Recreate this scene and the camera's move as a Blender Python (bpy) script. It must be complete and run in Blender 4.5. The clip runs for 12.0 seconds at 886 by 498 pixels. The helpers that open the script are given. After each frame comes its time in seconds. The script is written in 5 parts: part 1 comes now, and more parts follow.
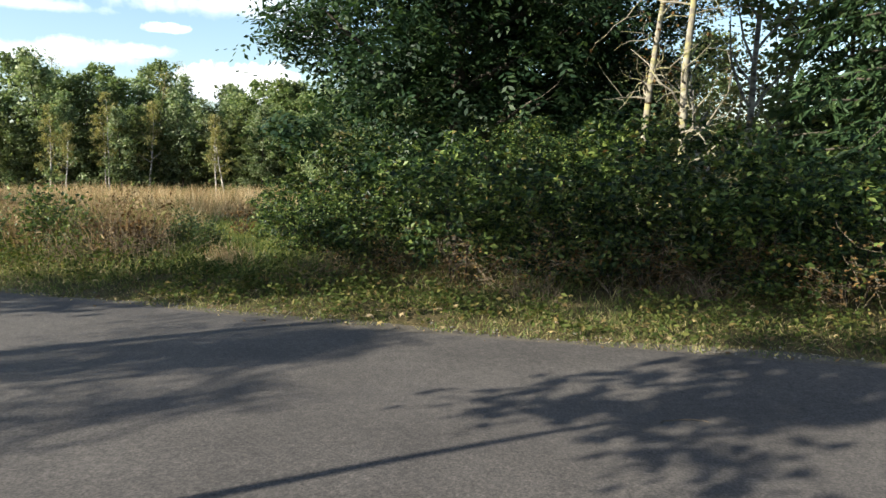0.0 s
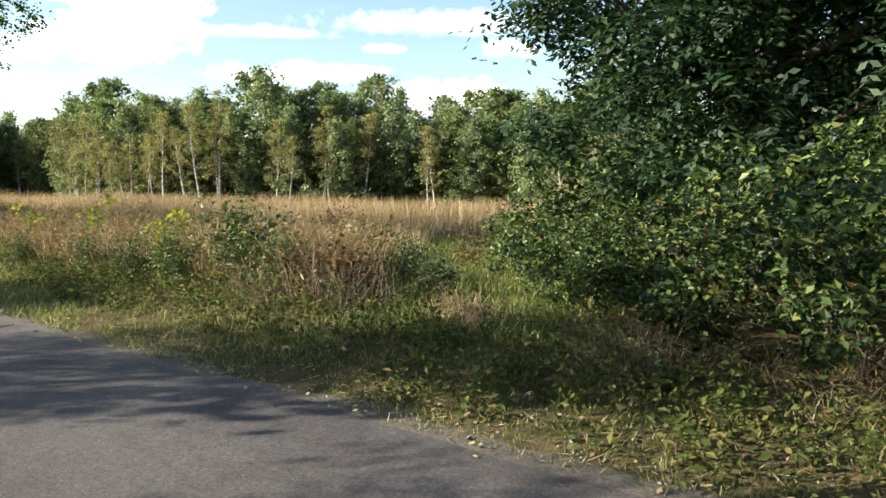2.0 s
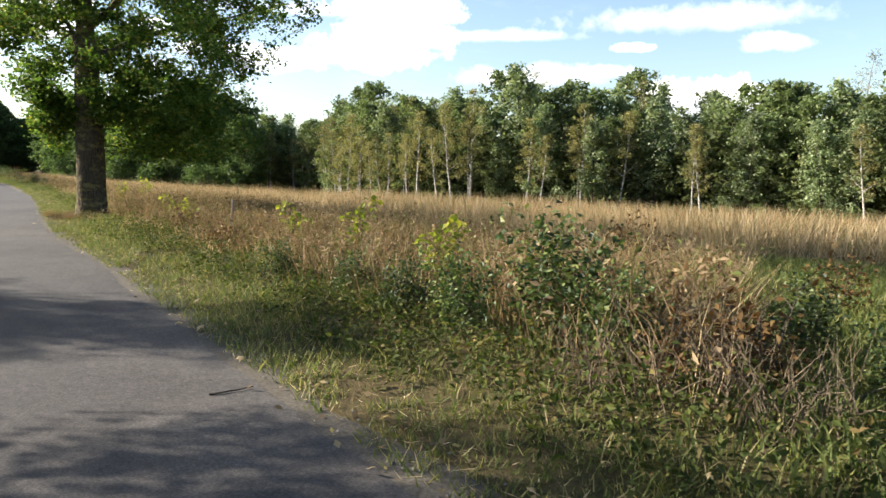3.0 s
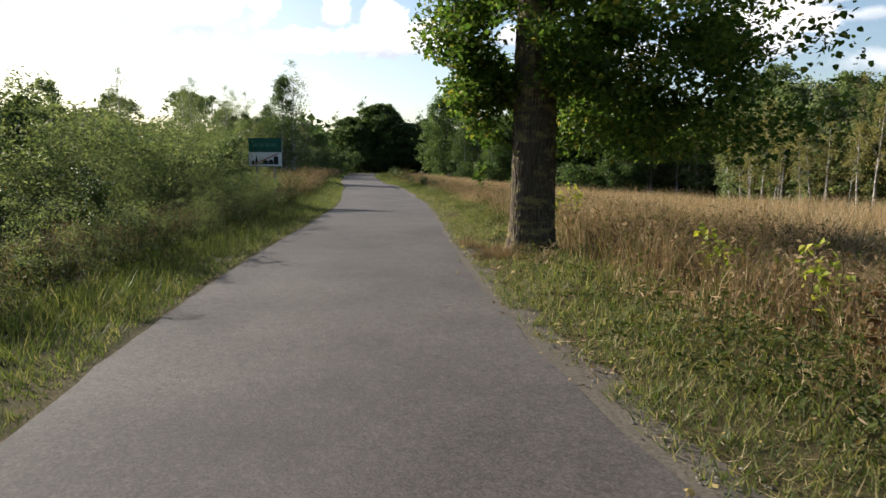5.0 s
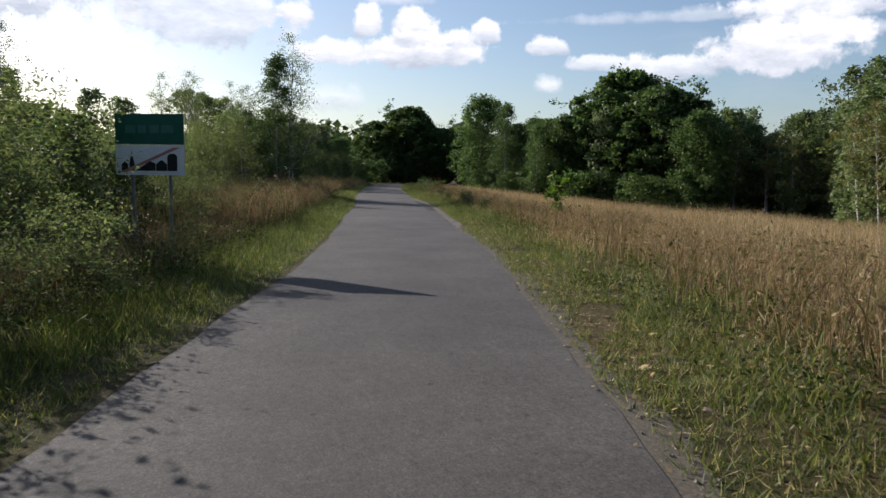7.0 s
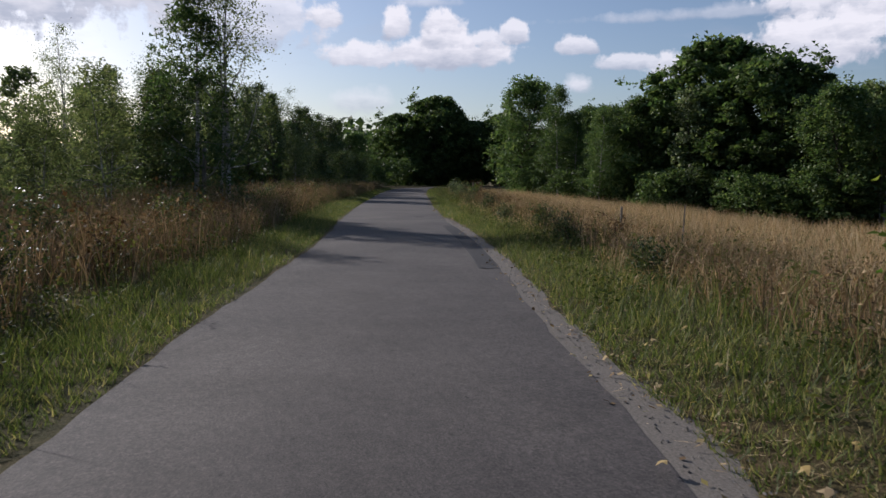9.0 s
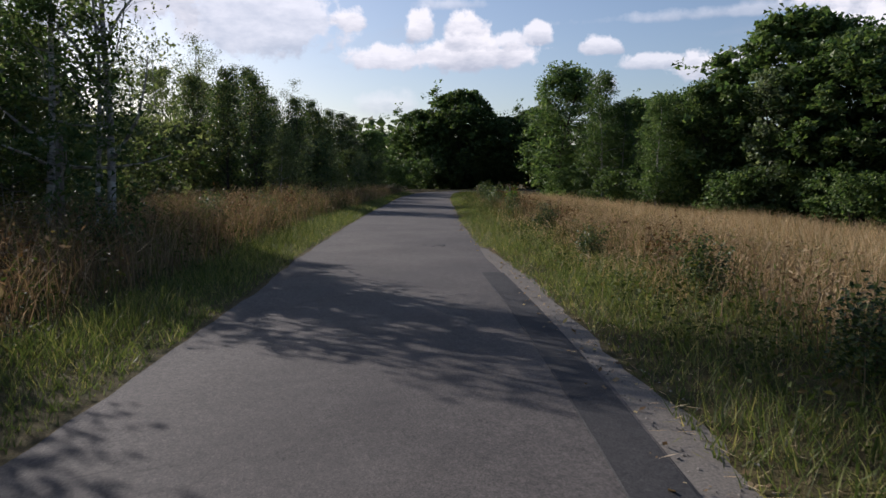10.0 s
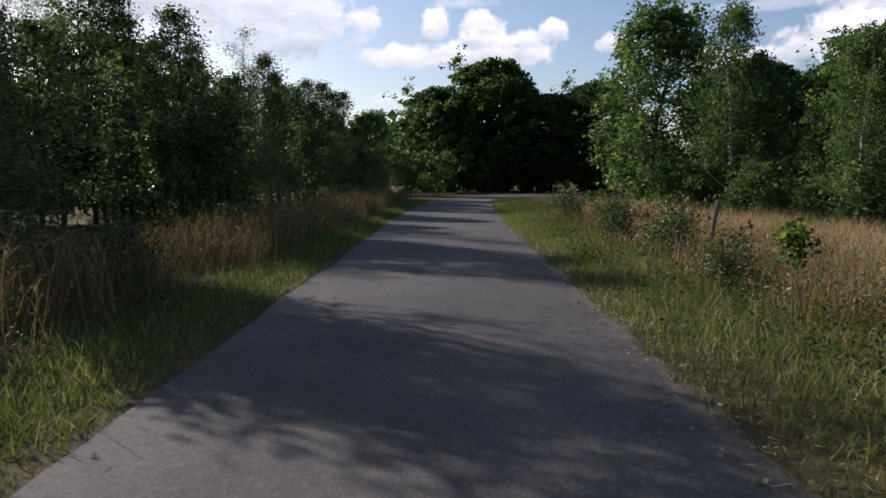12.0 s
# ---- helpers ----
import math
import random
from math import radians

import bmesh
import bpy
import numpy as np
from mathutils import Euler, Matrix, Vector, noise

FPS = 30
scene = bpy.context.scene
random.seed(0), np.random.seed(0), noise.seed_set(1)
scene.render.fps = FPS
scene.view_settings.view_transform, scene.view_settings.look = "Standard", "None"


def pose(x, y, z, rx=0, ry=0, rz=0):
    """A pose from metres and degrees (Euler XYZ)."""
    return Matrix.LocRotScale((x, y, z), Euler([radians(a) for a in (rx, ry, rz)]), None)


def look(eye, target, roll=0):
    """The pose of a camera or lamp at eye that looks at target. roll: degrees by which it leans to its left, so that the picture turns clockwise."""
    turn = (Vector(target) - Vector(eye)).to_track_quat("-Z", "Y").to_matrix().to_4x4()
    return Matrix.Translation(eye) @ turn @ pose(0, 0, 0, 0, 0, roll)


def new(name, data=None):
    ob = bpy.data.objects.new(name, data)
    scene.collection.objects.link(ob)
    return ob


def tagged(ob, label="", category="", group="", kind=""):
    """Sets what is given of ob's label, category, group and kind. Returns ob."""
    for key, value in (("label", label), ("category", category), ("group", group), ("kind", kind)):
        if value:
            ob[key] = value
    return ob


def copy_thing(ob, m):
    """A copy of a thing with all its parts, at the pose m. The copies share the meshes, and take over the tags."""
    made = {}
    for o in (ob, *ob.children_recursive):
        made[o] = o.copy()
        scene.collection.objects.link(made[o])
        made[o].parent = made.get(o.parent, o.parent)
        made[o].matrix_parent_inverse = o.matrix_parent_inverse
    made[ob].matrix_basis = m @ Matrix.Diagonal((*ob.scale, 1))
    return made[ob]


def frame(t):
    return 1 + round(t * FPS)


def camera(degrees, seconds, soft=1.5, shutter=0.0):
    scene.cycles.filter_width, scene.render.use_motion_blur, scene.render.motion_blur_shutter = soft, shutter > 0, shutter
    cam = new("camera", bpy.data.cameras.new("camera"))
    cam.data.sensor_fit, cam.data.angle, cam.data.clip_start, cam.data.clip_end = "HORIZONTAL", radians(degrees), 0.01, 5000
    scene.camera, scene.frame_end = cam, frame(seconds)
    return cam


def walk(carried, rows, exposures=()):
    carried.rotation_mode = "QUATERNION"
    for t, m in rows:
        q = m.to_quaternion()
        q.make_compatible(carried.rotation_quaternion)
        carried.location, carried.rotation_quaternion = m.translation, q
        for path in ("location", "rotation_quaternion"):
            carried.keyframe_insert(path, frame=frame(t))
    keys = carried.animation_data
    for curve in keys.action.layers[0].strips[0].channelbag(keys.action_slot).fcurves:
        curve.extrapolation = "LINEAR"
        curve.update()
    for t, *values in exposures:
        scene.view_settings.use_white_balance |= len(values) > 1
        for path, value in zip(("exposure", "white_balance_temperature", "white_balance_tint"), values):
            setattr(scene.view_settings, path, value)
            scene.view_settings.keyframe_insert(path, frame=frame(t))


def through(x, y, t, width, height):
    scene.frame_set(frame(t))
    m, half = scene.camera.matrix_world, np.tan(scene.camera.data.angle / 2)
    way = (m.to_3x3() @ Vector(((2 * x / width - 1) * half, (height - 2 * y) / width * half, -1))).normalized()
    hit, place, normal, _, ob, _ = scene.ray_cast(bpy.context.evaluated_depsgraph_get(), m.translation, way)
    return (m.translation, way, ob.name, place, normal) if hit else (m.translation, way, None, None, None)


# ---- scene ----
cam = camera(63.0, 12.0, soft=1.5, shutter=0.03)
# seconds, x, y, z, yaw, pitch, lean
PATH = [
    (0, -11.76, 12.98, 1.38, 4.36, -7.14, -0.01),
    (0.5, -11.84, 13.34, 1.38, 5.32, -7.06, -0.07),
    (1, -12.01, 13.86, 1.37, 8.19, -6.83, -0.79),
    (1.5, -12.55, 14.86, 1.37, 12.96, -6.56, 0.83),
    (2, -13.21, 15.91, 1.37, 20.24, -6.21, -0.09),
    (2.5, -14.07, 16.87, 1.37, 28.45, -6.34, 1.03),
    (3, -15.37, 17.89, 1.36, 38.90, -6.23, 0.84),
    (3.5, -16.97, 18.70, 1.36, 48.68, -5.72, 0.61),
    (3.7, -17.67, 18.91, 1.36, 52.59, -5.71, 1.17),
    (5.3, -26.21, 21.46, 1.36, 66.92, -6.29, 0.05),
    (5.5, -27.22, 21.84, 1.36, 67.26, -6.01, -0.05),
    (6, -30.05, 22.87, 1.36, 67.97, -6.13, 0.17),
    (6.5, -33.25, 24.03, 1.36, 68.33, -6.07, 0.44),
    (7, -37.02, 25.37, 1.36, 68.31, -5.84, 0.84),
    (7.2, -38.55, 25.92, 1.36, 68.41, -5.95, 1.07),
    (8.8, -51.38, 30.51, 1.36, 70.33, -5.61, 0.59),
    (9, -53.28, 31.07, 1.36, 70.66, -5.78, 0.32),
    (9.5, -57.90, 32.46, 1.36, 71.57, -5.55, 0.03),
    (10, -62.20, 33.98, 1.36, 72.61, -5.61, -0.17),
    (10.5, -66.97, 35.23, 1.36, 73.33, -5.35, -0.23),
    (11, -72.44, 36.55, 1.36, 73.73, -5.26, -0.86),
    (11.5, -78.19, 38.08, 1.36, 73.76, -5.42, -0.69),
    (12, -83.98, 39.88, 1.36, 73.90, -5.65, -0.57),
]
EXPOSURES = [(0.0, 1.55, 6350, 6), (1.0, 1.52, 6350, 7), (1.6, 1.75, 6400, 8), (2.5, 1.68, 6450, 10), (3.5, 1.5, 6450, 11), (5.5, 0.82, 6350, 13), (7.2, 0.5, 6000, 14), (8.8, 0.15, 5900, 18), (9.5, 0.18, 5950, 18), (10.0, 0.30, 6000, 18), (11.0, 0.40, 6050, 18), (12.0, 0.42, 6000, 18)]
walk(cam, [(t, pose(x, y, z, 90 + pitch, 0, yaw) @ pose(0, 0, 0, 0, 0, lean))
           for t, x, y, z, yaw, pitch, lean in PATH], EXPOSURES)

# ---- light: low afternoon sun from the south-west, sky with cumulus ----
SUN_AZ, SUN_EL = 210.5, 24.0
SUN_DIR = Vector((math.cos(radians(SUN_AZ)) * math.cos(radians(SUN_EL)),
                  math.sin(radians(SUN_AZ)) * math.cos(radians(SUN_EL)), math.sin(radians(SUN_EL))))
sun_data = bpy.data.lights.new("sun", "SUN")
sun_data.energy, sun_data.angle, sun_data.color = 5.0, radians(0.45), (1.0, 0.925, 0.80)
sun_lamp = new("sun", sun_data)
sun_lamp.matrix_world = look(tuple(SUN_DIR * 200), (0, 0, 0))

# clouds: azimuth, elevation, half width, half height, density (degrees)
CLOUDS = [
    (170.0, 11.8, 1.6, 1.2, 1.0), (164.5, 11.3, 1.4, 1.5, 1.0), (167.5, 9.0, 2.6, 1.2, .95), (159.9, 9.2, 4.2, 1.7, 1.0), (160.6, 11.0, 1.9, 1.8, 1.0),
    (157.6, 10.2, 1.6, 1.0, .9), (155.4, 10.6, 1.1, 1.0, .9), (150.5, 9.7, 1.4, .9, .85), (145.9, 8.4, 2.7, .7, .75), (143.4, 7.7, 2.1, 1.4, .85), (140.8, 8.0, 2.4, 1.2, .8),
    (134.0, 8.8, 4.6, 2.4, 1.0), (131.0, 10.0, 2.6, 1.7, 1.0), (140.1, 11.6, 11.6, .6, .4), (162.0, 13.0, 3.1, .6, .45), (167.0, 5.5, 2.2, 1.1, .45), (150.4, 6.8, 1.2, .9, .7),
    (132.4, 11.6, 5.0, 1.5, .9), (125.0, 10.1, 6.7, .6, .45), (111.1, 10.9, 8.5, 1.2, .5), (114.8, 9.2, 1.6, .5, .8),
    (109.8, 5.2, 4.4, 1.7, .95), (104.8, 9.1, 2.7, .8, .7), (122.8, 7.0, 5.4, 1.2, .65), (116.5, 7.4, 2.0, .6, .6),
    # last three: added to whiten the sky like glare near the sun
    (176.0, 11.5, 6.0, 4.0, .75), (190.0, 13.0, 9.0, 5.0, .95), (183.0, 16.0, 7.0, 4.0, .8),
]


def build_world():
    w = bpy.data.worlds.new("sky")
    scene.world = w
    w.use_nodes = True
    nt = w.node_tree
    nt.nodes.clear()
    N, L = nt.nodes.new, nt.links.new
    out, bg, sky = N("ShaderNodeOutputWorld"), N("ShaderNodeBackground"), N("ShaderNodeTexSky")
    sky.sky_type, sky.sun_disc = "NISHITA", False
    sky.sun_elevation, sky.sun_rotation = radians(SUN_EL), radians(90 - SUN_AZ)
    sky.air_density, sky.dust_density, sky.ozone_density = 1.0, 1.2, 1.3
    co = N("ShaderNodeTexCoord")

    def noise_tex(scale, detail, stretch):
        m, n = N("ShaderNodeMapping"), N("ShaderNodeTexNoise")
        m.inputs["Scale"].default_value = (1, 1, stretch)
        L(co.outputs["Generated"], m.inputs["Vector"])
        L(m.outputs[0], n.inputs["Vector"])
        n.inputs["Scale"].default_value, n.inputs["Detail"].default_value, n.inputs["Roughness"].default_value = scale, detail, 0.62
        return n

    def math_node(op, a, b=None):
        n = N("ShaderNodeMath")
        n.operation = op
        for i, v in enumerate((a, b)):
            if v is None:
                continue
            if isinstance(v, (int, float)):
                n.inputs[i].default_value = v
            else:
                L(v, n.inputs[i])
        return n.outputs[0]

    fine, coarse = noise_tex(34, 9, 1.0), noise_tex(13, 4, 1.1)
    puff = math_node("ADD", math_node("MULTIPLY", math_node("SUBTRACT", fine.outputs["Fac"], 0.5), 1.5),
                     math_node("MULTIPLY", math_node("SUBTRACT", coarse.outputs["Fac"], 0.5), 1.2))
    total, lit, cover = None, None, None
    for az, el, hw, hh, dens in CLOUDS:
        a, e = radians(az), radians(el)
        m = N("ShaderNodeMapping")
        m.vector_type = "TEXTURE"
        m.inputs["Location"].default_value = (math.cos(a) * math.cos(e), math.sin(a) * math.cos(e), math.sin(e))
        m.inputs["Rotation"].default_value = (0, 0, a)
        m.inputs["Scale"].default_value = (0.2, radians(hw * 1.15), radians(hh * 1.15))
        L(co.outputs["Generated"], m.inputs["Vector"])
        # heaped above, flatter below
        own = N("ShaderNodeSeparateXYZ")
        L(m.outputs[0], own.inputs[0])
        up = math_node("ADD", own.outputs["Z"], math_node("MULTIPLY", math_node("MINIMUM", own.outputs["Z"], 0.0), 0.7))
        g = N("ShaderNodeVectorMath")
        g.operation = "LENGTH"
        v3 = N("ShaderNodeCombineXYZ")
        for axis, value in (("X", own.outputs["X"]), ("Y", own.outputs["Y"]), ("Z", up)):
            L(value, v3.inputs[axis])
        L(v3.outputs[0], g.inputs[0])
        v = math_node("ADD", math_node("SUBTRACT", 1.0, g.outputs["Value"]), puff)
        v = math_node("MULTIPLY", math_node("MULTIPLY", v, 3.6 if dens > 0.7 else 1.6), dens)
        c = N("ShaderNodeClamp")
        L(v, c.inputs[0])
        c.inputs["Max"].default_value = dens
        bright = math_node("MULTIPLY", c.outputs[0], math_node("ADD", math_node("MULTIPLY", own.outputs["Z"], 0.55), 0.55))
        total = c.outputs[0] if total is None else math_node("MAXIMUM", total, c.outputs[0])
        lit = bright if lit is None else math_node("ADD", lit, bright)
        cover = c.outputs[0] if cover is None else math_node("ADD", cover, c.outputs[0])
    height = math_node("DIVIDE", lit, math_node("MAXIMUM", cover, 0.001))
    veil = noise_tex(5, 6, 4.0)
    vr = N("ShaderNodeMapRange")
    vr.inputs["From Min"].default_value, vr.inputs["From Max"].default_value, vr.inputs["To Max"].default_value = 0.55, 0.88, 0.42
    L(veil.outputs["Fac"], vr.inputs["Value"])
    # the thin veil thins out towards the zenith
    sep = N("ShaderNodeSeparateXYZ")
    L(co.outputs["Generated"], sep.inputs[0])
    high = N("ShaderNodeMapRange")
    high.inputs["From Min"].default_value, high.inputs["From Max"].default_value = 0.22, 0.5
    high.inputs["To Min"].default_value, high.inputs["To Max"].default_value = 1.0, 0.08
    L(sep.outputs["Z"], high.inputs["Value"])
    total = math_node("MAXIMUM", total, math_node("MULTIPLY", vr.outputs[0], high.outputs[0]))
    shade = noise_tex(17, 4, 2.5)
    ramp = N("ShaderNodeValToRGB")
    ramp.color_ramp.elements[0].position, ramp.color_ramp.elements[1].position = 0.30, 0.72
    ramp.color_ramp.elements[0].color, ramp.color_ramp.elements[1].color = (4.9, 5.2, 5.7, 1), (9.4, 9.1, 8.8, 1)
    L(math_node("ADD", math_node("MULTIPLY", height, 0.75), math_node("MULTIPLY", math_node("SUBTRACT", shade.outputs["Fac"], 0.35), 0.9)), ramp.inputs["Fac"])
    mix = N("ShaderNodeMix")
    mix.data_type = "RGBA"
    L(total, mix.inputs["Factor"])
    L(sky.outputs[0], mix.inputs["A"])
    L(ramp.outputs[0], mix.inputs["B"])
    L(mix.outputs["Result"], bg.inputs["Color"])
    bg.inputs["Strength"].default_value = 0.085
    L(bg.outputs[0], out.inputs["Surface"])


build_world()


# ---- materials ----
def material(name, rough=0.8, spec=0.3):
    m = bpy.data.materials.new(name)
    m.use_nodes = True
    nt = m.node_tree
    p = nt.nodes["Principled BSDF"]
    p.inputs["Roughness"].default_value = rough
    p.inputs["Specular IOR Level"].default_value = spec
    return m, nt, p


def ramp_node(nt, stops):
    r = nt.nodes.new("ShaderNodeValToRGB")
    e = r.color_ramp.elements
    while len(e) < len(stops):
        e.new(0.5)
    for el, (pos, col) in zip(e, stops):
        el.position, el.color = pos, (*col, 1)
    return r


def noise_node(nt, scale, detail=6, rough=0.6, coords="Object", stretch=None):
    c = nt.nodes.new("ShaderNodeTexCoord")
    n = nt.nodes.new("ShaderNodeTexNoise")
    n.inputs["Scale"].default_value, n.inputs["Detail"].default_value, n.inputs["Roughness"].default_value = scale, detail, rough
    if stretch:
        m = nt.nodes.new("ShaderNodeMapping")
        m.inputs["Scale"].default_value = stretch
        nt.links.new(c.outputs[coords], m.inputs["Vector"])
        nt.links.new(m.outputs[0], n.inputs["Vector"])
    else:
        nt.links.new(c.outputs[coords], n.inputs["Vector"])
    return n


def mix_node(nt, fac, a, b, blend="MIX"):
    m = nt.nodes.new("ShaderNodeMix")
    m.data_type, m.blend_type = "RGBA", blend
    for key, v in (("Factor", fac), ("A", a), ("B", b)):
        if isinstance(v, (int, float)):
            m.inputs[key].default_value = v
        elif isinstance(v, tuple):
            m.inputs[key].default_value = (*v, 1)
        else:
            nt.links.new(v, m.inputs[key])
    return m.outputs["Result"]


def bump_node(nt, p, height, strength, distance):
    b = nt.nodes.new("ShaderNodeBump")
    b.inputs["Strength"].default_value, b.inputs["Distance"].default_value = strength, distance
    nt.links.new(height, b.inputs["Height"])
    nt.links.new(b.outputs[0], p.inputs["Normal"])


def leaf_material(name, stops, through=0.35, rough=0.55, spec=0.2, tint=(1.15, 1.25, 0.75)):
    """Leaves and blades: colour by leaf, part of the light passes through."""
    m, nt, p = material(name, rough, spec)
    g = nt.nodes.new("ShaderNodeNewGeometry")
    r = ramp_node(nt, stops)
    nt.links.new(g.outputs["Random Per Island"], r.inputs["Fac"])
    big = noise_node(nt, 0.55, 2, coords="Object")
    col = mix_node(nt, 0.5, r.outputs[0], mix_node(nt, big.outputs["Fac"], (0.45, 0.45, 0.42), (1.5, 1.5, 1.5)), "MULTIPLY")
    o = nt.nodes.new("ShaderNodeObjectInfo")
    hs = nt.nodes.new("ShaderNodeHueSaturation")
    mr = nt.nodes.new("ShaderNodeMapRange")
    mr.inputs["To Min"].default_value, mr.inputs["To Max"].default_value = 0.75, 1.25
    nt.links.new(o.outputs["Random"], mr.inputs["Value"])
    nt.links.new(mr.outputs[0], hs.inputs["Value"])
    nt.links.new(col, hs.inputs["Color"])
    nt.links.new(hs.outputs[0], p.inputs["Base Color"])
    t = nt.nodes.new("ShaderNodeBsdfTranslucent")
    warm = mix_node(nt, 1.0, hs.outputs[0], tint, "MULTIPLY")
    nt.links.new(warm, t.inputs["Color"])
    mx = nt.nodes.new("ShaderNodeMixShader")
    mx.inputs[0].default_value = through
    nt.links.new(p.outputs[0], mx.inputs[1])
    nt.links.new(t.outputs[0], mx.inputs[2])
    nt.links.new(mx.outputs[0], nt.nodes["Material Output"].inputs["Surface"])
    return m


def bark_material(name, dark, light, scale, stretch, depth=0.02, patches=None):
    m, nt, p = material(name, 0.9, 0.2)
    n = noise_node(nt, scale, 7, 0.65, stretch=stretch)
    r = ramp_node(nt, [(0.35, dark), (0.68, light)])
    nt.links.new(n.outputs["Fac"], r.inputs["Fac"])
    col = r.outputs[0]
    if patches:
        n2 = noise_node(nt, 3.0, 5, 0.7, stretch=(1, 1, 2.2))
        r2 = ramp_node(nt, [(0.50, (0, 0, 0)), (0.60, (1, 1, 1))])
        nt.links.new(n2.outputs["Fac"], r2.inputs["Fac"])
        col = mix_node(nt, r2.outputs[0], col, patches)
    nt.links.new(col, p.inputs["Base Color"])
    bump_node(nt, p, n.outputs["Fac"], 0.8, depth)
    return m


def asphalt_material(name, base, worn):
    m, nt, p = material(name, 0.85, 0.25)
    grain = noise_node(nt, 75, 4, 0.75)
    blot = noise_node(nt, 0.9, 6, 0.65)
    fine = noise_node(nt, 9, 5, 0.7)
    r = ramp_node(nt, [(0.3, base), (0.72, worn)])
    nt.links.new(blot.outputs["Fac"], r.inputs["Fac"])
    g = ramp_node(nt, [(0.32, (0.35, 0.35, 0.35)), (0.5, (1, 1, 1)), (0.70, (1.9, 1.85, 1.8))])
    nt.links.new(grain.outputs["Fac"], g.inputs["Fac"])
    f = ramp_node(nt, [(0.3, (0.8, 0.8, 0.8)), (0.7, (1.15, 1.14, 1.12))])
    nt.links.new(fine.outputs["Fac"], f.inputs["Fac"])
    col = mix_node(nt, 1.0, mix_node(nt, 0.75, r.outputs[0], g.outputs[0], "MULTIPLY"), f.outputs[0], "MULTIPLY")
    # chippings a few centimetres wide, sparse tar specks, long paler wheel tracks
    chip = noise_node(nt, 26, 3, 0.8)
    c2 = ramp_node(nt, [(0.34, (0.62, 0.62, 0.63)), (0.5, (1, 1, 1)), (0.66, (1.45, 1.42, 1.38))])
    nt.links.new(chip.outputs["Fac"], c2.inputs["Fac"])
    col = mix_node(nt, 0.55, col, c2.outputs[0], "MULTIPLY")
    spot = noise_node(nt, 5.5, 3, 0.55, stretch=(1, 1.6, 1))
    s2 = ramp_node(nt, [(0.69, (1, 1, 1)), (0.735, (0.42, 0.42, 0.43))])
    nt.links.new(spot.outputs["Fac"], s2.inputs["Fac"])
    col = mix_node(nt, 0.8, col, s2.outputs[0], "MULTIPLY")
    wear = noise_node(nt, 0.28, 5, 0.6)
    w2 = ramp_node(nt, [(0.36, (0.80, 0.80, 0.81)), (0.62, (1.14, 1.13, 1.10))])
    nt.links.new(wear.outputs["Fac"], w2.inputs["Fac"])
    col = mix_node(nt, 1.0, col, w2.outputs[0], "MULTIPLY")
    # fine branching cracks
    vo, cx = nt.nodes.new("ShaderNodeTexVoronoi"), nt.nodes.new("ShaderNodeTexCoord")
    vo.feature = "DISTANCE_TO_EDGE"
    vo.inputs["Scale"].default_value = 0.55
    bend = noise_node(nt, 2.2, 4, 0.6)
    off = nt.nodes.new("ShaderNodeVectorMath")
    off.operation = "MULTIPLY_ADD"
    nt.links.new(bend.outputs["Color"], off.inputs[0])
    off.inputs[1].default_value = (0.7, 0.7, 0)
    nt.links.new(cx.outputs["Object"], off.inputs[2])
    nt.links.new(off.outputs[0], vo.inputs["Vector"])
    cr = ramp_node(nt, [(0.0, (0.66, 0.66, 0.66)), (0.006, (1, 1, 1))])
    nt.links.new(vo.outputs["Distance"], cr.inputs["Fac"])
    here = ramp_node(nt, [(0.52, (0, 0, 0)), (0.60, (1, 1, 1))])
    nt.links.new(noise_node(nt, 0.22, 3, 0.5).outputs["Fac"], here.inputs["Fac"])
    col = mix_node(nt, here.outputs[0], col, mix_node(nt, 1.0, col, cr.outputs[0], "MULTIPLY"))
    nt.links.new(col, p.inputs["Base Color"])
    bump_node(nt, p, grain.outputs["Fac"], 0.5, 0.006)
    return m


def ground_material(name):
    """Soil, thatch and moss under the grass, in metres of the place."""
    m, nt, p = material(name, 0.95, 0.1)
    a, b, c = noise_node(nt, 0.35, 6, 0.6), noise_node(nt, 6.0, 6, 0.7), noise_node(nt, 55.0, 4, 0.7)
    r = ramp_node(nt, [(0.30, (0.040, 0.045, 0.018)), (0.47, (0.075, 0.068, 0.030)), (0.62, (0.14, 0.105, 0.055)), (0.8, (0.20, 0.15, 0.085))])
    nt.links.new(mix_node(nt, 0.5, a.outputs["Fac"], b.outputs["Fac"]), r.inputs["Fac"])
    g = ramp_node(nt, [(0.3, (0.45, 0.45, 0.45)), (0.7, (1.45, 1.4, 1.3))])
    nt.links.new(c.outputs["Fac"], g.inputs["Fac"])
    nt.links.new(mix_node(nt, 0.85, r.outputs[0], g.outputs[0], "MULTIPLY"), p.inputs["Base Color"])
    bump_node(nt, p, c.outputs["Fac"], 0.9, 0.03)
    return m


def speckle_material(name, a, b, scale, rough=0.9, bump=0.4):
    m, nt, p = material(name, rough, 0.2)
    n = noise_node(nt, scale, 5, 0.7)
    r = ramp_node(nt, [(0.32, a), (0.68, b)])
    nt.links.new(n.outputs["Fac"], r.inputs["Fac"])
    nt.links.new(r.outputs[0], p.inputs["Base Color"])
    bump_node(nt, p, n.outputs["Fac"], bump, 0.01)
    return m


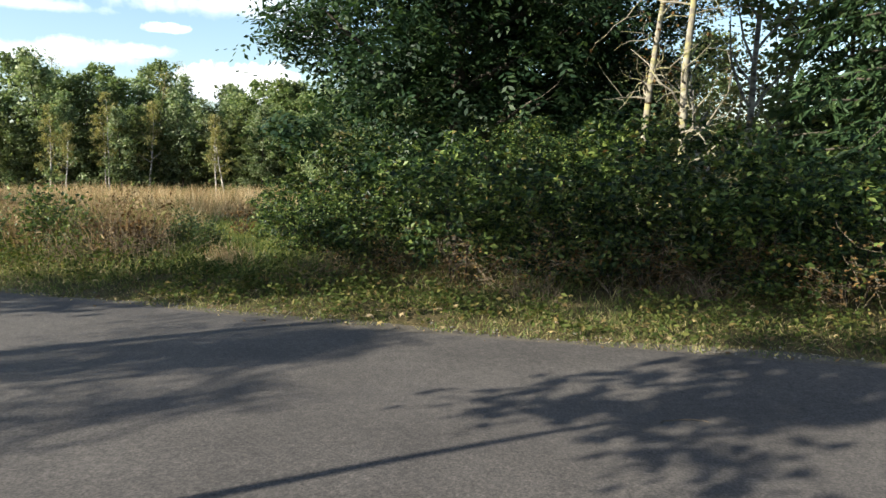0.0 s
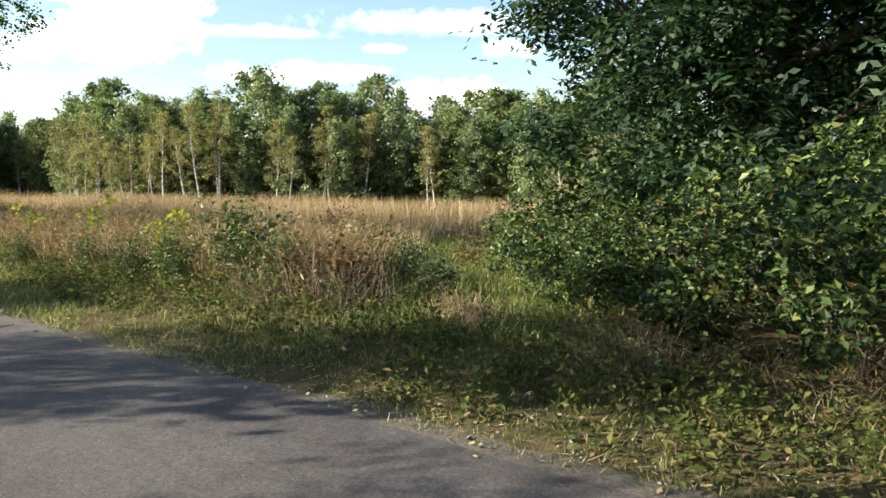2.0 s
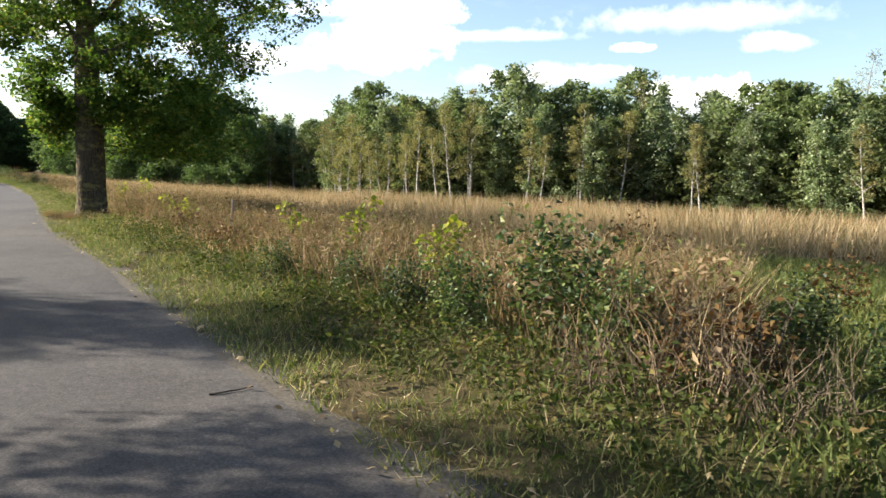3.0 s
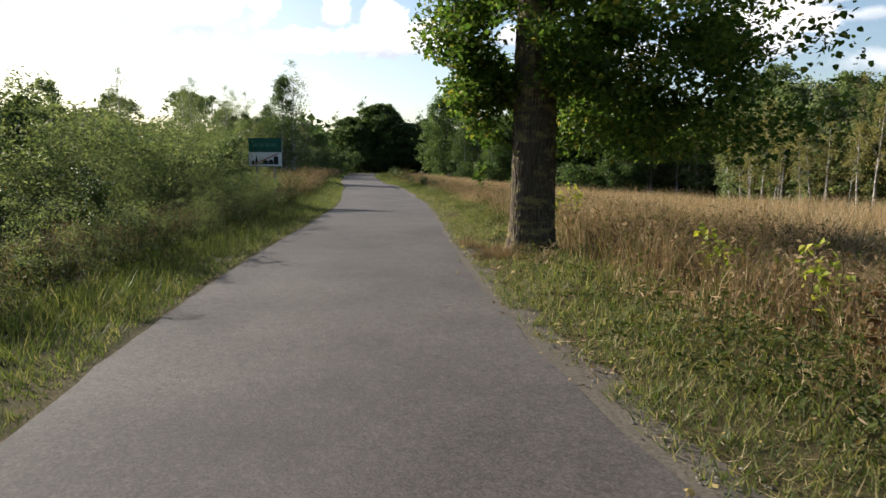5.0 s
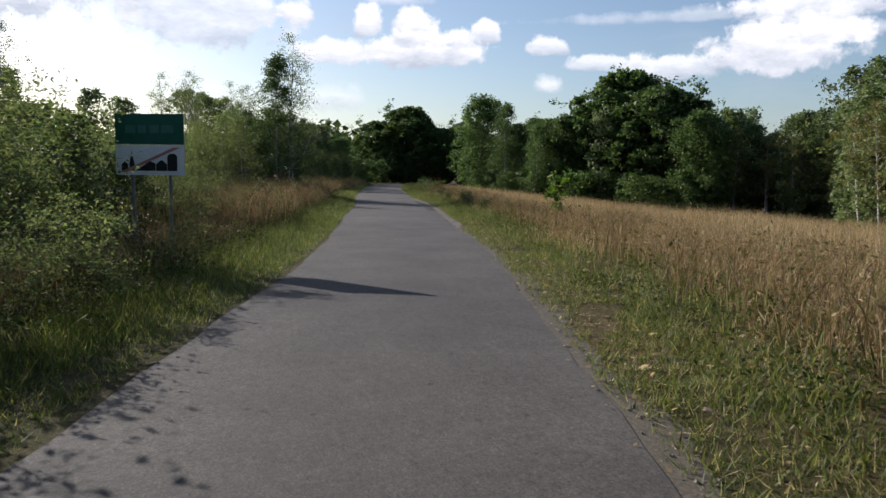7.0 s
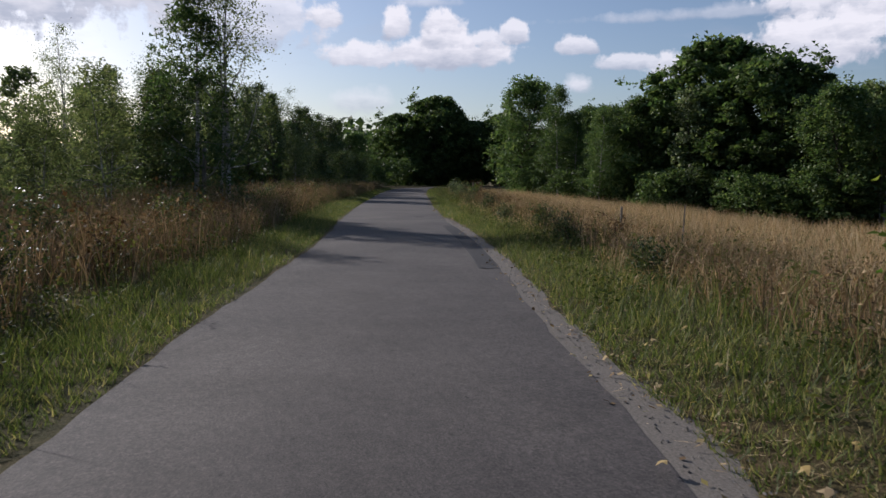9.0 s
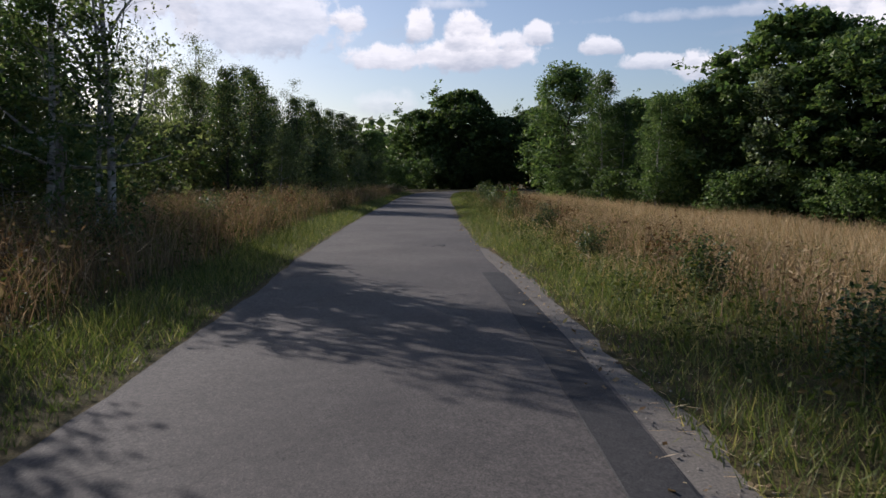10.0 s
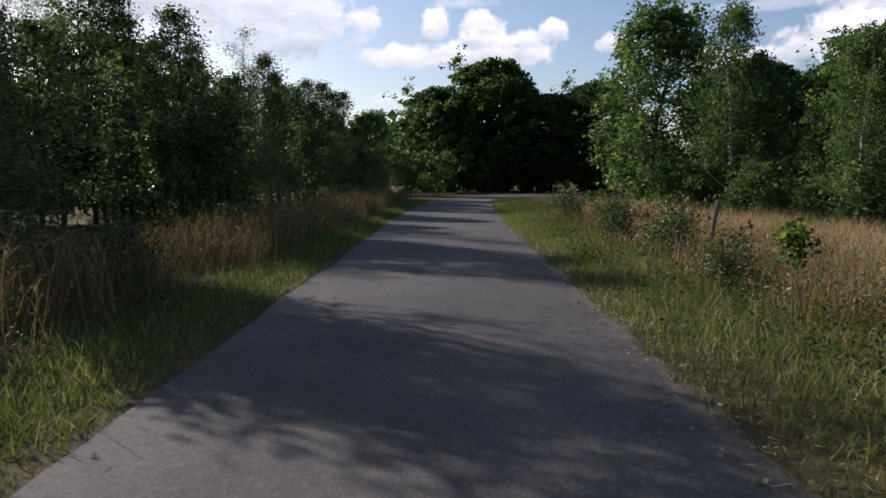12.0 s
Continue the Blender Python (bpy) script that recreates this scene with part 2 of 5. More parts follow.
M = {
    "asphalt": asphalt_material("asphalt_worn", (0.060, 0.054, 0.050), (0.090, 0.081, 0.075)),
    "patch": asphalt_material("asphalt_patch", (0.026, 0.026, 0.027), (0.038, 0.037, 0.037)),
    "ground": ground_material("soil_and_thatch"),
    "grit": speckle_material("dirty_grit", (0.055, 0.046, 0.034), (0.15, 0.128, 0.10), 45),
    "weed_leaf": leaf_material("weed_leaf", [(0, (0.040, 0.058, 0.014)), (0.6, (0.090, 0.115, 0.028)), (0.85, (0.16, 0.16, 0.045)), (1, (0.22, 0.14, 0.06))], 0.35, 0.65, 0.12),
    "dark_twig": bark_material("dark_twig", (0.035, 0.028, 0.022), (0.10, 0.08, 0.06), 14, (1, 1, 1), 0.004),
    "gravel": speckle_material("pale_gravel", (0.085, 0.074, 0.061), (0.20, 0.18, 0.153), 60),
    "maple_leaf": leaf_material("maple_leaf", [(0, (0.036, 0.074, 0.014)), (0.6, (0.080, 0.132, 0.026)), (0.9, (0.15, 0.195, 0.038)), (1, (0.26, 0.21, 0.045))], 0.48),
    "dark_leaf": leaf_material("dark_leaf", [(0, (0.011, 0.028, 0.013)), (0.6, (0.030, 0.062, 0.027)), (1, (0.075, 0.115, 0.043))], 0.30, 0.5, 0.25),
    "bush_leaf": leaf_material("bush_leaf", [(0, (0.020, 0.036, 0.013)), (0.5, (0.052, 0.086, 0.025)), (0.8, (0.115, 0.150, 0.044)), (0.95, (0.18, 0.20, 0.055)), (1, (0.15, 0.08, 0.03))], 0.28, 0.5, 0.30),
    # darkened copy of bush_leaf; near-black to pale tones paint sunlit leaves over deep shade
    "thicket_shade_leaf": leaf_material("thicket_shade_leaf", [(0, (0.006, 0.014, 0.005)), (0.45, (0.022, 0.046, 0.012)), (0.72, (0.080, 0.118, 0.028)), (0.93, (0.150, 0.185, 0.046)), (1, (0.11, 0.058, 0.022))], 0.26, 0.5, 0.28),
    "willow_leaf": leaf_material("willow_leaf", [(0, (0.075, 0.098, 0.045)), (0.6, (0.145, 0.172, 0.078)), (1, (0.24, 0.245, 0.12))], 0.44, 0.68, 0.10),
    "birch_leaf": leaf_material("birch_leaf", [(0, (0.125, 0.125, 0.052)), (0.6, (0.235, 0.215, 0.085)), (1, (0.34, 0.27, 0.125))], 0.40),
    # copy of alder_leaf with sunlight painted in; alder_leaf stays darker for backlit trees
    "sunlit_wood_leaf": leaf_material("sunlit_wood_leaf", [(0, (0.065, 0.098, 0.040)), (0.6, (0.14, 0.18, 0.072)), (1, (0.25, 0.275, 0.13))], 0.33),
    "alder_leaf": leaf_material("alder_leaf", [(0, (0.040, 0.074, 0.027)), (0.6, (0.085, 0.130, 0.045)), (1, (0.155, 0.19, 0.07))], 0.40),
    "silver_leaf": leaf_material("silver_leaf", [(0, (0.095, 0.135, 0.065)), (0.6, (0.19, 0.235, 0.115)), (1, (0.34, 0.36, 0.23))], 0.35),
    "sapling_leaf": leaf_material("sapling_leaf", [(0, (0.13, 0.17, 0.02)), (0.6, (0.24, 0.27, 0.035)), (1, (0.38, 0.34, 0.05))], 0.45),
    "rusty_leaf": leaf_material("rusty_leaf", [(0, (0.07, 0.045, 0.02)), (0.6, (0.13, 0.075, 0.03)), (1, (0.20, 0.13, 0.05))], 0.2, 0.8, 0.08, (1.2, 1.0, 0.7)),
    "needle": leaf_material("spruce_needle", [(0, (0.016, 0.036, 0.014)), (0.7, (0.035, 0.065, 0.024)), (1, (0.06, 0.09, 0.03))], 0.15),
    "dry_grass": leaf_material("dry_grass", [(0, (0.23, 0.155, 0.072)), (0.45, (0.47, 0.35, 0.20)), (0.75, (0.64, 0.52, 0.34)), (0.82, (0.19, 0.18, 0.07)), (1, (0.13, 0.14, 0.045))], 0.35, 0.7, 0.15, (1.15, 1.0, 0.8)),
    "brown_weed": leaf_material("brown_weed", [(0, (0.115, 0.080, 0.045)), (0.45, (0.26, 0.185, 0.105)), (0.75, (0.42, 0.315, 0.185)), (0.8, (0.10, 0.12, 0.032)), (1, (0.16, 0.18, 0.05))], 0.25, 0.8, 0.1, (1.15, 1.0, 0.8)),
    "green_grass": leaf_material("green_grass", [(0, (0.055, 0.078, 0.020)), (0.5, (0.110, 0.135, 0.036)), (0.75, (0.19, 0.18, 0.065)), (1, (0.34, 0.27, 0.145))], 0.40, 0.6, 0.3),
    "lush_grass": leaf_material("lush_grass", [(0, (0.042, 0.062, 0.018)), (0.5, (0.090, 0.115, 0.030)), (0.8, (0.18, 0.195, 0.055)), (1, (0.28, 0.235, 0.10))], 0.40, 0.6, 0.3),
    "fallen_leaf": leaf_material("fallen_leaf", [(0, (0.42, 0.30, 0.10)), (0.5, (0.44, 0.33, 0.15)), (1, (0.34, 0.25, 0.17))], 0.25, 0.6, 0.3),
    "maple_bark": bark_material("maple_bark", (0.032, 0.026, 0.020), (0.150, 0.120, 0.085), 11, (3.4, 3.4, 0.35), 0.05, (0.21, 0.175, 0.075)),
    "dark_bark": bark_material("dark_bark", (0.030, 0.025, 0.020), (0.10, 0.085, 0.065), 8, (3, 3, 0.6), 0.03),
    "birch_bark": bark_material("birch_bark", (0.07, 0.06, 0.055), (0.62, 0.58, 0.52), 2.2, (1, 1, 3.5), 0.008),
    "lichen_bark": bark_material("lichen_bark", (0.10, 0.085, 0.065), (0.30, 0.27, 0.21), 5, (1.5, 1.5, 1.0), 0.012, (0.24, 0.22, 0.10)),
    "twig": bark_material("dry_twig", (0.13, 0.095, 0.065), (0.34, 0.27, 0.19), 14, (1, 1, 1), 0.004),
    "stone": leaf_material("loose_stone", [(0, (0.10, 0.09, 0.08)), (0.5, (0.18, 0.16, 0.135)), (1, (0.30, 0.275, 0.24))], 0.0, 0.85, 0.15),
    "dead_stalk": bark_material("dead_stalk", (0.075, 0.055, 0.036), (0.21, 0.16, 0.105), 14, (1, 1, 1), 0.004),
    "leaf_litter": leaf_material("leaf_litter", [(0, (0.10, 0.065, 0.035)), (0.5, (0.24, 0.165, 0.085)), (0.85, (0.40, 0.31, 0.17)), (1, (0.48, 0.38, 0.12))], 0.15, 0.8, 0.1, (1.1, 1.0, 0.8)),
    "thatch": leaf_material("dry_thatch", [(0, (0.09, 0.075, 0.035)), (0.5, (0.19, 0.15, 0.075)), (0.85, (0.33, 0.265, 0.145)), (1, (0.11, 0.12, 0.04))], 0.2, 0.8, 0.1, (1.1, 1.0, 0.8)),
    "grey_wood": bark_material("weathered_wood", (0.10, 0.085, 0.07), (0.30, 0.26, 0.22), 12, (4, 4, 0.5), 0.01),
    "galvanised": speckle_material("galvanised_steel", (0.10, 0.10, 0.10), (0.18, 0.18, 0.18), 18, 0.45, 0.05),
    "sign_green": speckle_material("sign_green_sheet", (0.008, 0.070, 0.045), (0.012, 0.095, 0.062), 8, 0.35, 0.02),
    "sign_white": speckle_material("sign_white_sheet", (0.60, 0.60, 0.58), (0.74, 0.73, 0.70), 8, 0.35, 0.02),
    "sign_faded": speckle_material("faded_lettering", (0.030, 0.115, 0.080), (0.055, 0.15, 0.11), 8, 0.5, 0.02),
    "sign_black": speckle_material("sign_black_film", (0.012, 0.012, 0.012), (0.022, 0.022, 0.022), 8, 0.4, 0.02),
    "sign_red": speckle_material("sign_red_film", (0.38, 0.15, 0.13), (0.46, 0.20, 0.17), 8, 0.4, 0.02),
    "sign_back": speckle_material("sign_back_grey", (0.25, 0.25, 0.25), (0.33, 0.33, 0.33), 20, 0.5, 0.02),
}


# ---- mesh tools ----
rng = np.random.default_rng(7)


def raw_mesh(name, verts, faces, mat, smooth=False):
    """A mesh from arrays of corners and of faces with equally many corners."""
    verts, faces = np.asarray(verts, dtype=np.float32), np.asarray(faces, dtype=np.int32)
    me = bpy.data.meshes.new(name)
    n, k = faces.shape
    me.vertices.add(len(verts))
    me.vertices.foreach_set("co", verts.ravel())
    me.loops.add(n * k)
    me.loops.foreach_set("vertex_index", faces.ravel())
    me.polygons.add(n)
    me.polygons.foreach_set("loop_start", np.arange(0, n * k, k, dtype=np.int32))
    me.polygons.foreach_set("loop_total", np.full(n, k, dtype=np.int32))
    me.update(calc_edges=True)
    me.polygons.foreach_set("use_smooth", np.full(n, smooth, dtype=bool))
    me.materials.append(mat)
    return me


def thing(name, label, category, group="", kind=""):
    return tagged(new(name), label, category, group, kind)


def mesh_part(name, me, parent=None, label=""):
    ob = new(name, me)
    if parent:
        ob.parent = parent
    if label:
        ob["label"] = label
    return ob


def part(name, bm, mat, parent=None, label="", smooth=False):
    me = bpy.data.meshes.new(name)
    bm.to_mesh(me)
    bm.free()
    me.materials.append(mat)
    for f in me.polygons:
        f.use_smooth = smooth
    return mesh_part(name, me, parent, label)


def unit(v):
    return v / np.maximum(np.linalg.norm(v, axis=-1, keepdims=True), 1e-9)


def tubes(lines, sides=6):
    """Corners and quads of tapered tubes along lines of (points, radii)."""
    V, F, base = [], [], 0
    ang = np.linspace(0, 2 * np.pi, sides, endpoint=False)
    for pts, rad in lines:
        pts, rad = np.asarray(pts, float), np.asarray(rad, float)
        tan = unit(np.gradient(pts, axis=0))
        ref = np.where(np.abs(tan[:, 2:3]) > 0.9, np.array([[1.0, 0, 0]]), np.array([[0, 0, 1.0]]))
        a = unit(np.cross(tan, ref))
        b = np.cross(tan, a)
        ring = pts[:, None] + rad[:, None, None] * (np.cos(ang)[None, :, None] * a[:, None] + np.sin(ang)[None, :, None] * b[:, None])
        V.append(ring.reshape(-1, 3))
        n = len(pts)
        i, j = np.meshgrid(np.arange(n - 1), np.arange(sides), indexing="ij")
        k = (j + 1) % sides
        F.append((base + np.stack([i * sides + j, i * sides + k, (i + 1) * sides + k, (i + 1) * sides + j], -1)).reshape(-1, 4))
        base += n * sides
    return np.concatenate(V), np.concatenate(F)


def leaves(centres, size, slim=0.55, droop=0.25, spread=0.35, r=rng, outward=None):
    """Folded kite-shaped leaves, one quad each, at the centres."""
    n = len(centres)
    d = r.normal(size=(n, 3))
    if outward is not None:
        d = d + 1.2 * outward
    d[:, 2] = d[:, 2] * 0.5 - droop
    d = unit(d)
    side = unit(np.cross(d, r.normal(size=(n, 3)) * [0.6, 0.6, 0.4] + [0, 0, 1.0]))
    up = np.cross(side, d)
    s = size * (1 + spread * r.uniform(-1, 1, (n, 1)))
    w = s * slim * 0.5
    v = np.stack([centres - d * s * 0.5, centres + side * w + up * w * 0.35, centres + d * s * 0.5, centres - side * w + up * w * 0.35], 1)
    return v.reshape(-1, 3), np.arange(4 * n).reshape(-1, 4)


def broad_leaves(centres, size, droop=0.3, r=rng):
    """Broad pointed leaves, two quads each, folded along the midrib and bent."""
    n = len(centres)
    d = r.normal(size=(n, 3))
    d[:, 2] = d[:, 2] * 0.5 - droop
    d = unit(d)
    side = unit(np.cross(d, r.normal(size=(n, 3)) * [0.6, 0.6, 0.4] + [0, 0, 1.0]))
    up = np.cross(side, d)
    s = size * r.uniform(0.6, 1.35, (n, 1))
    w, fold, bend = s * r.uniform(0.32, 0.5, (n, 1)), r.uniform(0.1, 0.5, (n, 1)), r.uniform(-0.25, 0.1, (n, 1))
    v = np.stack([centres - d * s * 0.45, centres - d * s * 0.18 + side * w + up * w * fold, centres + d * s * 0.22 + side * w * 0.75 + up * (w * fold + s * bend * 0.5),
                  centres + d * s * 0.55 + up * s * bend, centres + d * s * 0.22 - side * w * 0.75 + up * (w * fold + s * bend * 0.5), centres - d * s * 0.18 - side * w + up * w * fold], 1)
    i = np.arange(n)[:, None] * 6
    return v.reshape(-1, 3), np.concatenate([i + [[0, 1, 2, 3]], i + [[0, 3, 4, 5]]])


def compound_leaves(centres, length, leaflets, size, r=rng):
    """Pinnate leaves: pairs of leaflets along a drooping stalk."""
    n = len(centres)
    d = r.normal(size=(n, 3))
    d[:, 2] = d[:, 2] * 0.4 - 0.55
    d = unit(d)
    side = unit(np.cross(d, np.array([0, 0, 1.0]) + 0.3 * r.normal(size=(n, 3))))
    up = np.cross(side, d)
    V = []
    for i in range(leaflets):
        sgn = 1 if i % 2 else -1
        a = (i // 2 + 0.6) / (leaflets / 2)
        c = centres + d * length * a * (1 - 0.1 * a)
        o = unit(sgn * side * 0.85 + d * 0.6 - up * 0.25 * r.uniform(0.2, 1.4, (n, 1)))
        q = np.cross(o, up)
        s = size * r.uniform(0.75, 1.2, (n, 1))
        V.append(np.stack([c, c + o * s * 0.5 + q * s * 0.24, c + o * s, c + o * s * 0.5 - q * s * 0.24], 1))
    v = np.concatenate(V)
    return v.reshape(-1, 3), np.arange(4 * len(v)).reshape(-1, 4)


def blades(root, height, width, lean, r=rng, simple=False):
    """Grass blades: bent strips with a tip, or plain slivers where they stand far off."""
    n = len(root)
    a = r.uniform(0, 2 * np.pi, n)
    across = np.stack([np.cos(a), np.sin(a), np.zeros(n)], 1)
    b = r.uniform(0, 2 * np.pi, n)
    tilt = np.stack([np.cos(b), np.sin(b), np.zeros(n)], 1) * (lean * r.uniform(0.1, 1.0, n) * height)[:, None]
    h = height[:, None] * np.array([[0, 0, 1.0]])
    w = across * width[:, None] * 0.5
    mid = root + h * 0.6 + tilt * 0.35
    tip = root + h * 0.97 + tilt
    if simple:
        return np.stack([root - w, root + w, tip], 1).reshape(-1, 3), np.arange(3 * n).reshape(-1, 3)
    v = np.stack([root - w, root + w, mid + w * 0.8, tip, mid - w * 0.8], 1).reshape(-1, 3)
    i = np.arange(n)[:, None] * 5
    return v, np.concatenate([i + [[0, 1, 2]], i + [[0, 2, 4]], i + [[4, 2, 3]]])


# ---- the road's line and the lie of the land ----
# x, y of the middle, half width
ROAD = [(60, 6.0, 1.65), (30, 9.2, 1.65), (10, 12.4, 1.65), (0, 14.4, 1.65), (-8.8, 16.15, 1.66), (-12.5, 17.0, 1.68), (-17, 18.35, 1.66), (-21, 19.6, 1.62),
        (-26, 21.2, 1.60), (-31, 22.68, 1.60), (-36, 24.5, 1.58), (-41, 26.42, 1.56), (-49, 29.37, 1.58), (-55, 31.25, 1.60),
        (-61, 33.05, 1.66), (-67.5, 35.07, 1.66), (-76, 37.33, 1.68), (-84, 39.6, 1.70), (-91.5, 41.9, 1.75), (-99, 44.2, 1.76),
        (-107, 46.65, 1.80), (-115, 49.3, 1.82), (-122, 51.8, 1.8), (-128, 54.4, 1.8), (-132.8, 57.6, 1.8), (-135.9, 61.8, 1.8), (-137.3, 67, 1.75), (-137.8, 76, 1.7), (-137.5, 95, 1.7)]


def spline(points, step=0.4):
    p = np.array(points, float)
    out = []
    for i in range(len(p) - 1):
        a, b, c, d = p[max(i - 1, 0)], p[i], p[i + 1], p[min(i + 2, len(p) - 1)]
        n = max(2, int(np.linalg.norm((c - b)[:2]) / step))
        for t in np.linspace(0, 1, n, endpoint=False):
            out.append(0.5 * (2 * b + (c - a) * t + (2 * a - 5 * b + 4 * c - d) * t * t + (3 * b - a - 3 * c + d) * t ** 3))
    out.append(p[-1])
    return np.array(out)


LINE = spline(ROAD)
LINE_T = unit(np.gradient(LINE[:, :2], axis=0))
LINE_N = np.stack([LINE_T[:, 1], -LINE_T[:, 0]], 1)  # towards the field, north of the road


def across(x, y):
    """Metres north of the road's middle line (negative: south), and the index of the nearest place on it."""
    x, y = np.atleast_1d(np.asarray(x, float)), np.atleast_1d(np.asarray(y, float))
    dist, idx = np.empty(len(x)), np.empty(len(x), int)
    for s in range(0, len(x), 20000):
        dx = x[s:s + 20000, None] - LINE[None, ::2, 0]
        dy = y[s:s + 20000, None] - LINE[None, ::2, 1]
        k = (dx * dx + dy * dy).argmin(1) * 2
        idx[s:s + 20000] = k
        dist[s:s + 20000] = (x[s:s + 20000] - LINE[k, 0]) * LINE_N[k, 0] + (y[s:s + 20000] - LINE[k, 1]) * LINE_N[k, 1]
    return dist, idx


def wave(x, y, s, seed=0.0):
    """A smooth unevenness between -1 and 1, of about s metres."""
    x, y = np.asarray(x, float) / s + seed, np.asarray(y, float) / s - seed * 0.7
    return (np.sin(1.7 * x + 1.1 * np.sin(1.3 * y + seed)) + np.sin(2.3 * y + 1.7 * np.sin(0.9 * x) + 2 * seed) + np.sin(1.1 * (x + y) + seed * 3)
            + 0.6 * np.sin(3.9 * x - 2.7 * y + seed) + 0.5 * np.sin(5.1 * y + 4.3 * x + seed)) / 4.1


def side_road(x, y):
    """Metres outside the side road that joins from the south (negative: on it)."""
    flare = 2.2 + 3.2 * np.clip((np.asarray(y) - 8.5) / 7.5, 0, 1) ** 2
    d = np.abs(np.asarray(x) + 11.2) - flare
    return np.where(np.asarray(y) > 18.0, 50.0, d)


def land(x, y):
    """Height of the ground."""
    n, _ = across(x, y)
    far = np.maximum(np.abs(n) - 3.5, 0)
    # the meadow falls away from the road, more steeply towards the west
    steep = 0.052 + 0.075 * np.clip((-45 - np.asarray(x, float)) / 24.0, 0, 1)
    z = np.where(n > 0, -3.2 * (1 - np.exp(-steep * np.minimum(far, 60) / 3.2)), -0.008 * np.minimum(far, 40))
    rough = np.clip((np.abs(n) - 1.9) / 2.5, 0, 1) * np.clip(np.asarray(side_road(x, y)) / 2.0, 0, 1)
    return z - 0.023 + rough * (0.055 + 0.06 * wave(x, y, 2.7) + 0.05 * wave(x, y, 9.0, 2.0))


def build_ground():
    def axis(a, b, step, far):
        mid = np.arange(a, b, step)
        grow = np.cumsum(step * 1.22 ** np.arange(1, 60))
        grow = grow[grow < far]
        return np.concatenate([(a - grow)[::-1], mid, b + grow])

    xs, ys = axis(-125, 5, 0.7, 2500), axis(5, 70, 0.7, 2500)
    X, Y = np.meshgrid(xs, ys, indexing="ij")
    x, y = X.ravel(), Y.ravel()
    v = np.stack([x, y, land(x, y)], 1)
    i, j = np.meshgrid(np.arange(len(xs) - 1), np.arange(len(ys) - 1), indexing="ij")
    m = len(ys)
    f = np.stack([i * m + j, (i + 1) * m + j, (i + 1) * m + j + 1, i * m + j + 1], -1).reshape(-1, 4)
    tagged(new("ground", raw_mesh("ground", v, f, M["ground"], True)), "rough meadow soil with dry thatch and moss", "ground", kind="structure")


def build_road():
    k = np.arange(0, len(LINE), 1)
    c, n, hw = LINE[k, :2], LINE_N[k], LINE[k, 2]
    us = np.array([-1.0, -0.97, -0.7, -0.35, 0, 0.35, 0.7, 0.97, 1.0])
    ragged = np.stack([0.05 * wave(c[:, 0], c[:, 1], 0.6, s) + 0.04 * wave(c[:, 0], c[:, 1], 2.1, s + 4) for s in (1.0, 5.0)], 1)
    rows = []
    for i in range(len(k)):
        w = us * hw[i]
        w[:2] += ragged[i, 0]
        w[-2:] += ragged[i, 1]
        z = 0.0 - 0.012 * us ** 2
        z[0] = z[-1] = -0.09
        rows.append(np.stack([c[i, 0] + n[i, 0] * w, c[i, 1] + n[i, 1] * w, z], 1))
    v = np.concatenate(rows)
    m = len(us)
    i, j = np.meshgrid(np.arange(len(k) - 1), np.arange(m - 1), indexing="ij")
    f = np.stack([i * m + j, i * m + j + 1, (i + 1) * m + j + 1, (i + 1) * m + j], -1).reshape(-1, 4)
    tagged(new("road", raw_mesh("road", v, f, M["asphalt"])), "narrow worn grey asphalt country road with ragged edges", "road", kind="structure")
    # the side road, from which the way turns off
    ys = np.concatenate([np.arange(-60, 6, 3.0), np.arange(6, 18.2, 0.4)])
    rows = []
    for y in ys:
        w = 2.2 + 3.2 * float(np.clip((y - 8.5) / 7.5, 0, 1)) ** 2
        x = -11.2 + np.linspace(-1, 1, 9) * w
        nn, kk = across(x, np.full(9, y))
        over = np.maximum(nn + LINE[kk, 2] - 0.3, 0)
        yy = y - over
        z = np.full(9, -0.008)
        z[over > 0] = -0.014
        z[[0, -1]] = -0.08
        rows.append(np.stack([x, yy, z], 1))
    v = np.concatenate(rows)
    i, j = np.meshgrid(np.arange(len(ys) - 1), np.arange(8), indexing="ij")
    f = np.stack([i * 9 + j, i * 9 + j + 1, (i + 1) * 9 + j + 1, (i + 1) * 9 + j], -1).reshape(-1, 4)
    tagged(new("road_side", raw_mesh("road_side", v, f, M["asphalt"])), "worn asphalt side road joining the country road", "road", kind="structure")


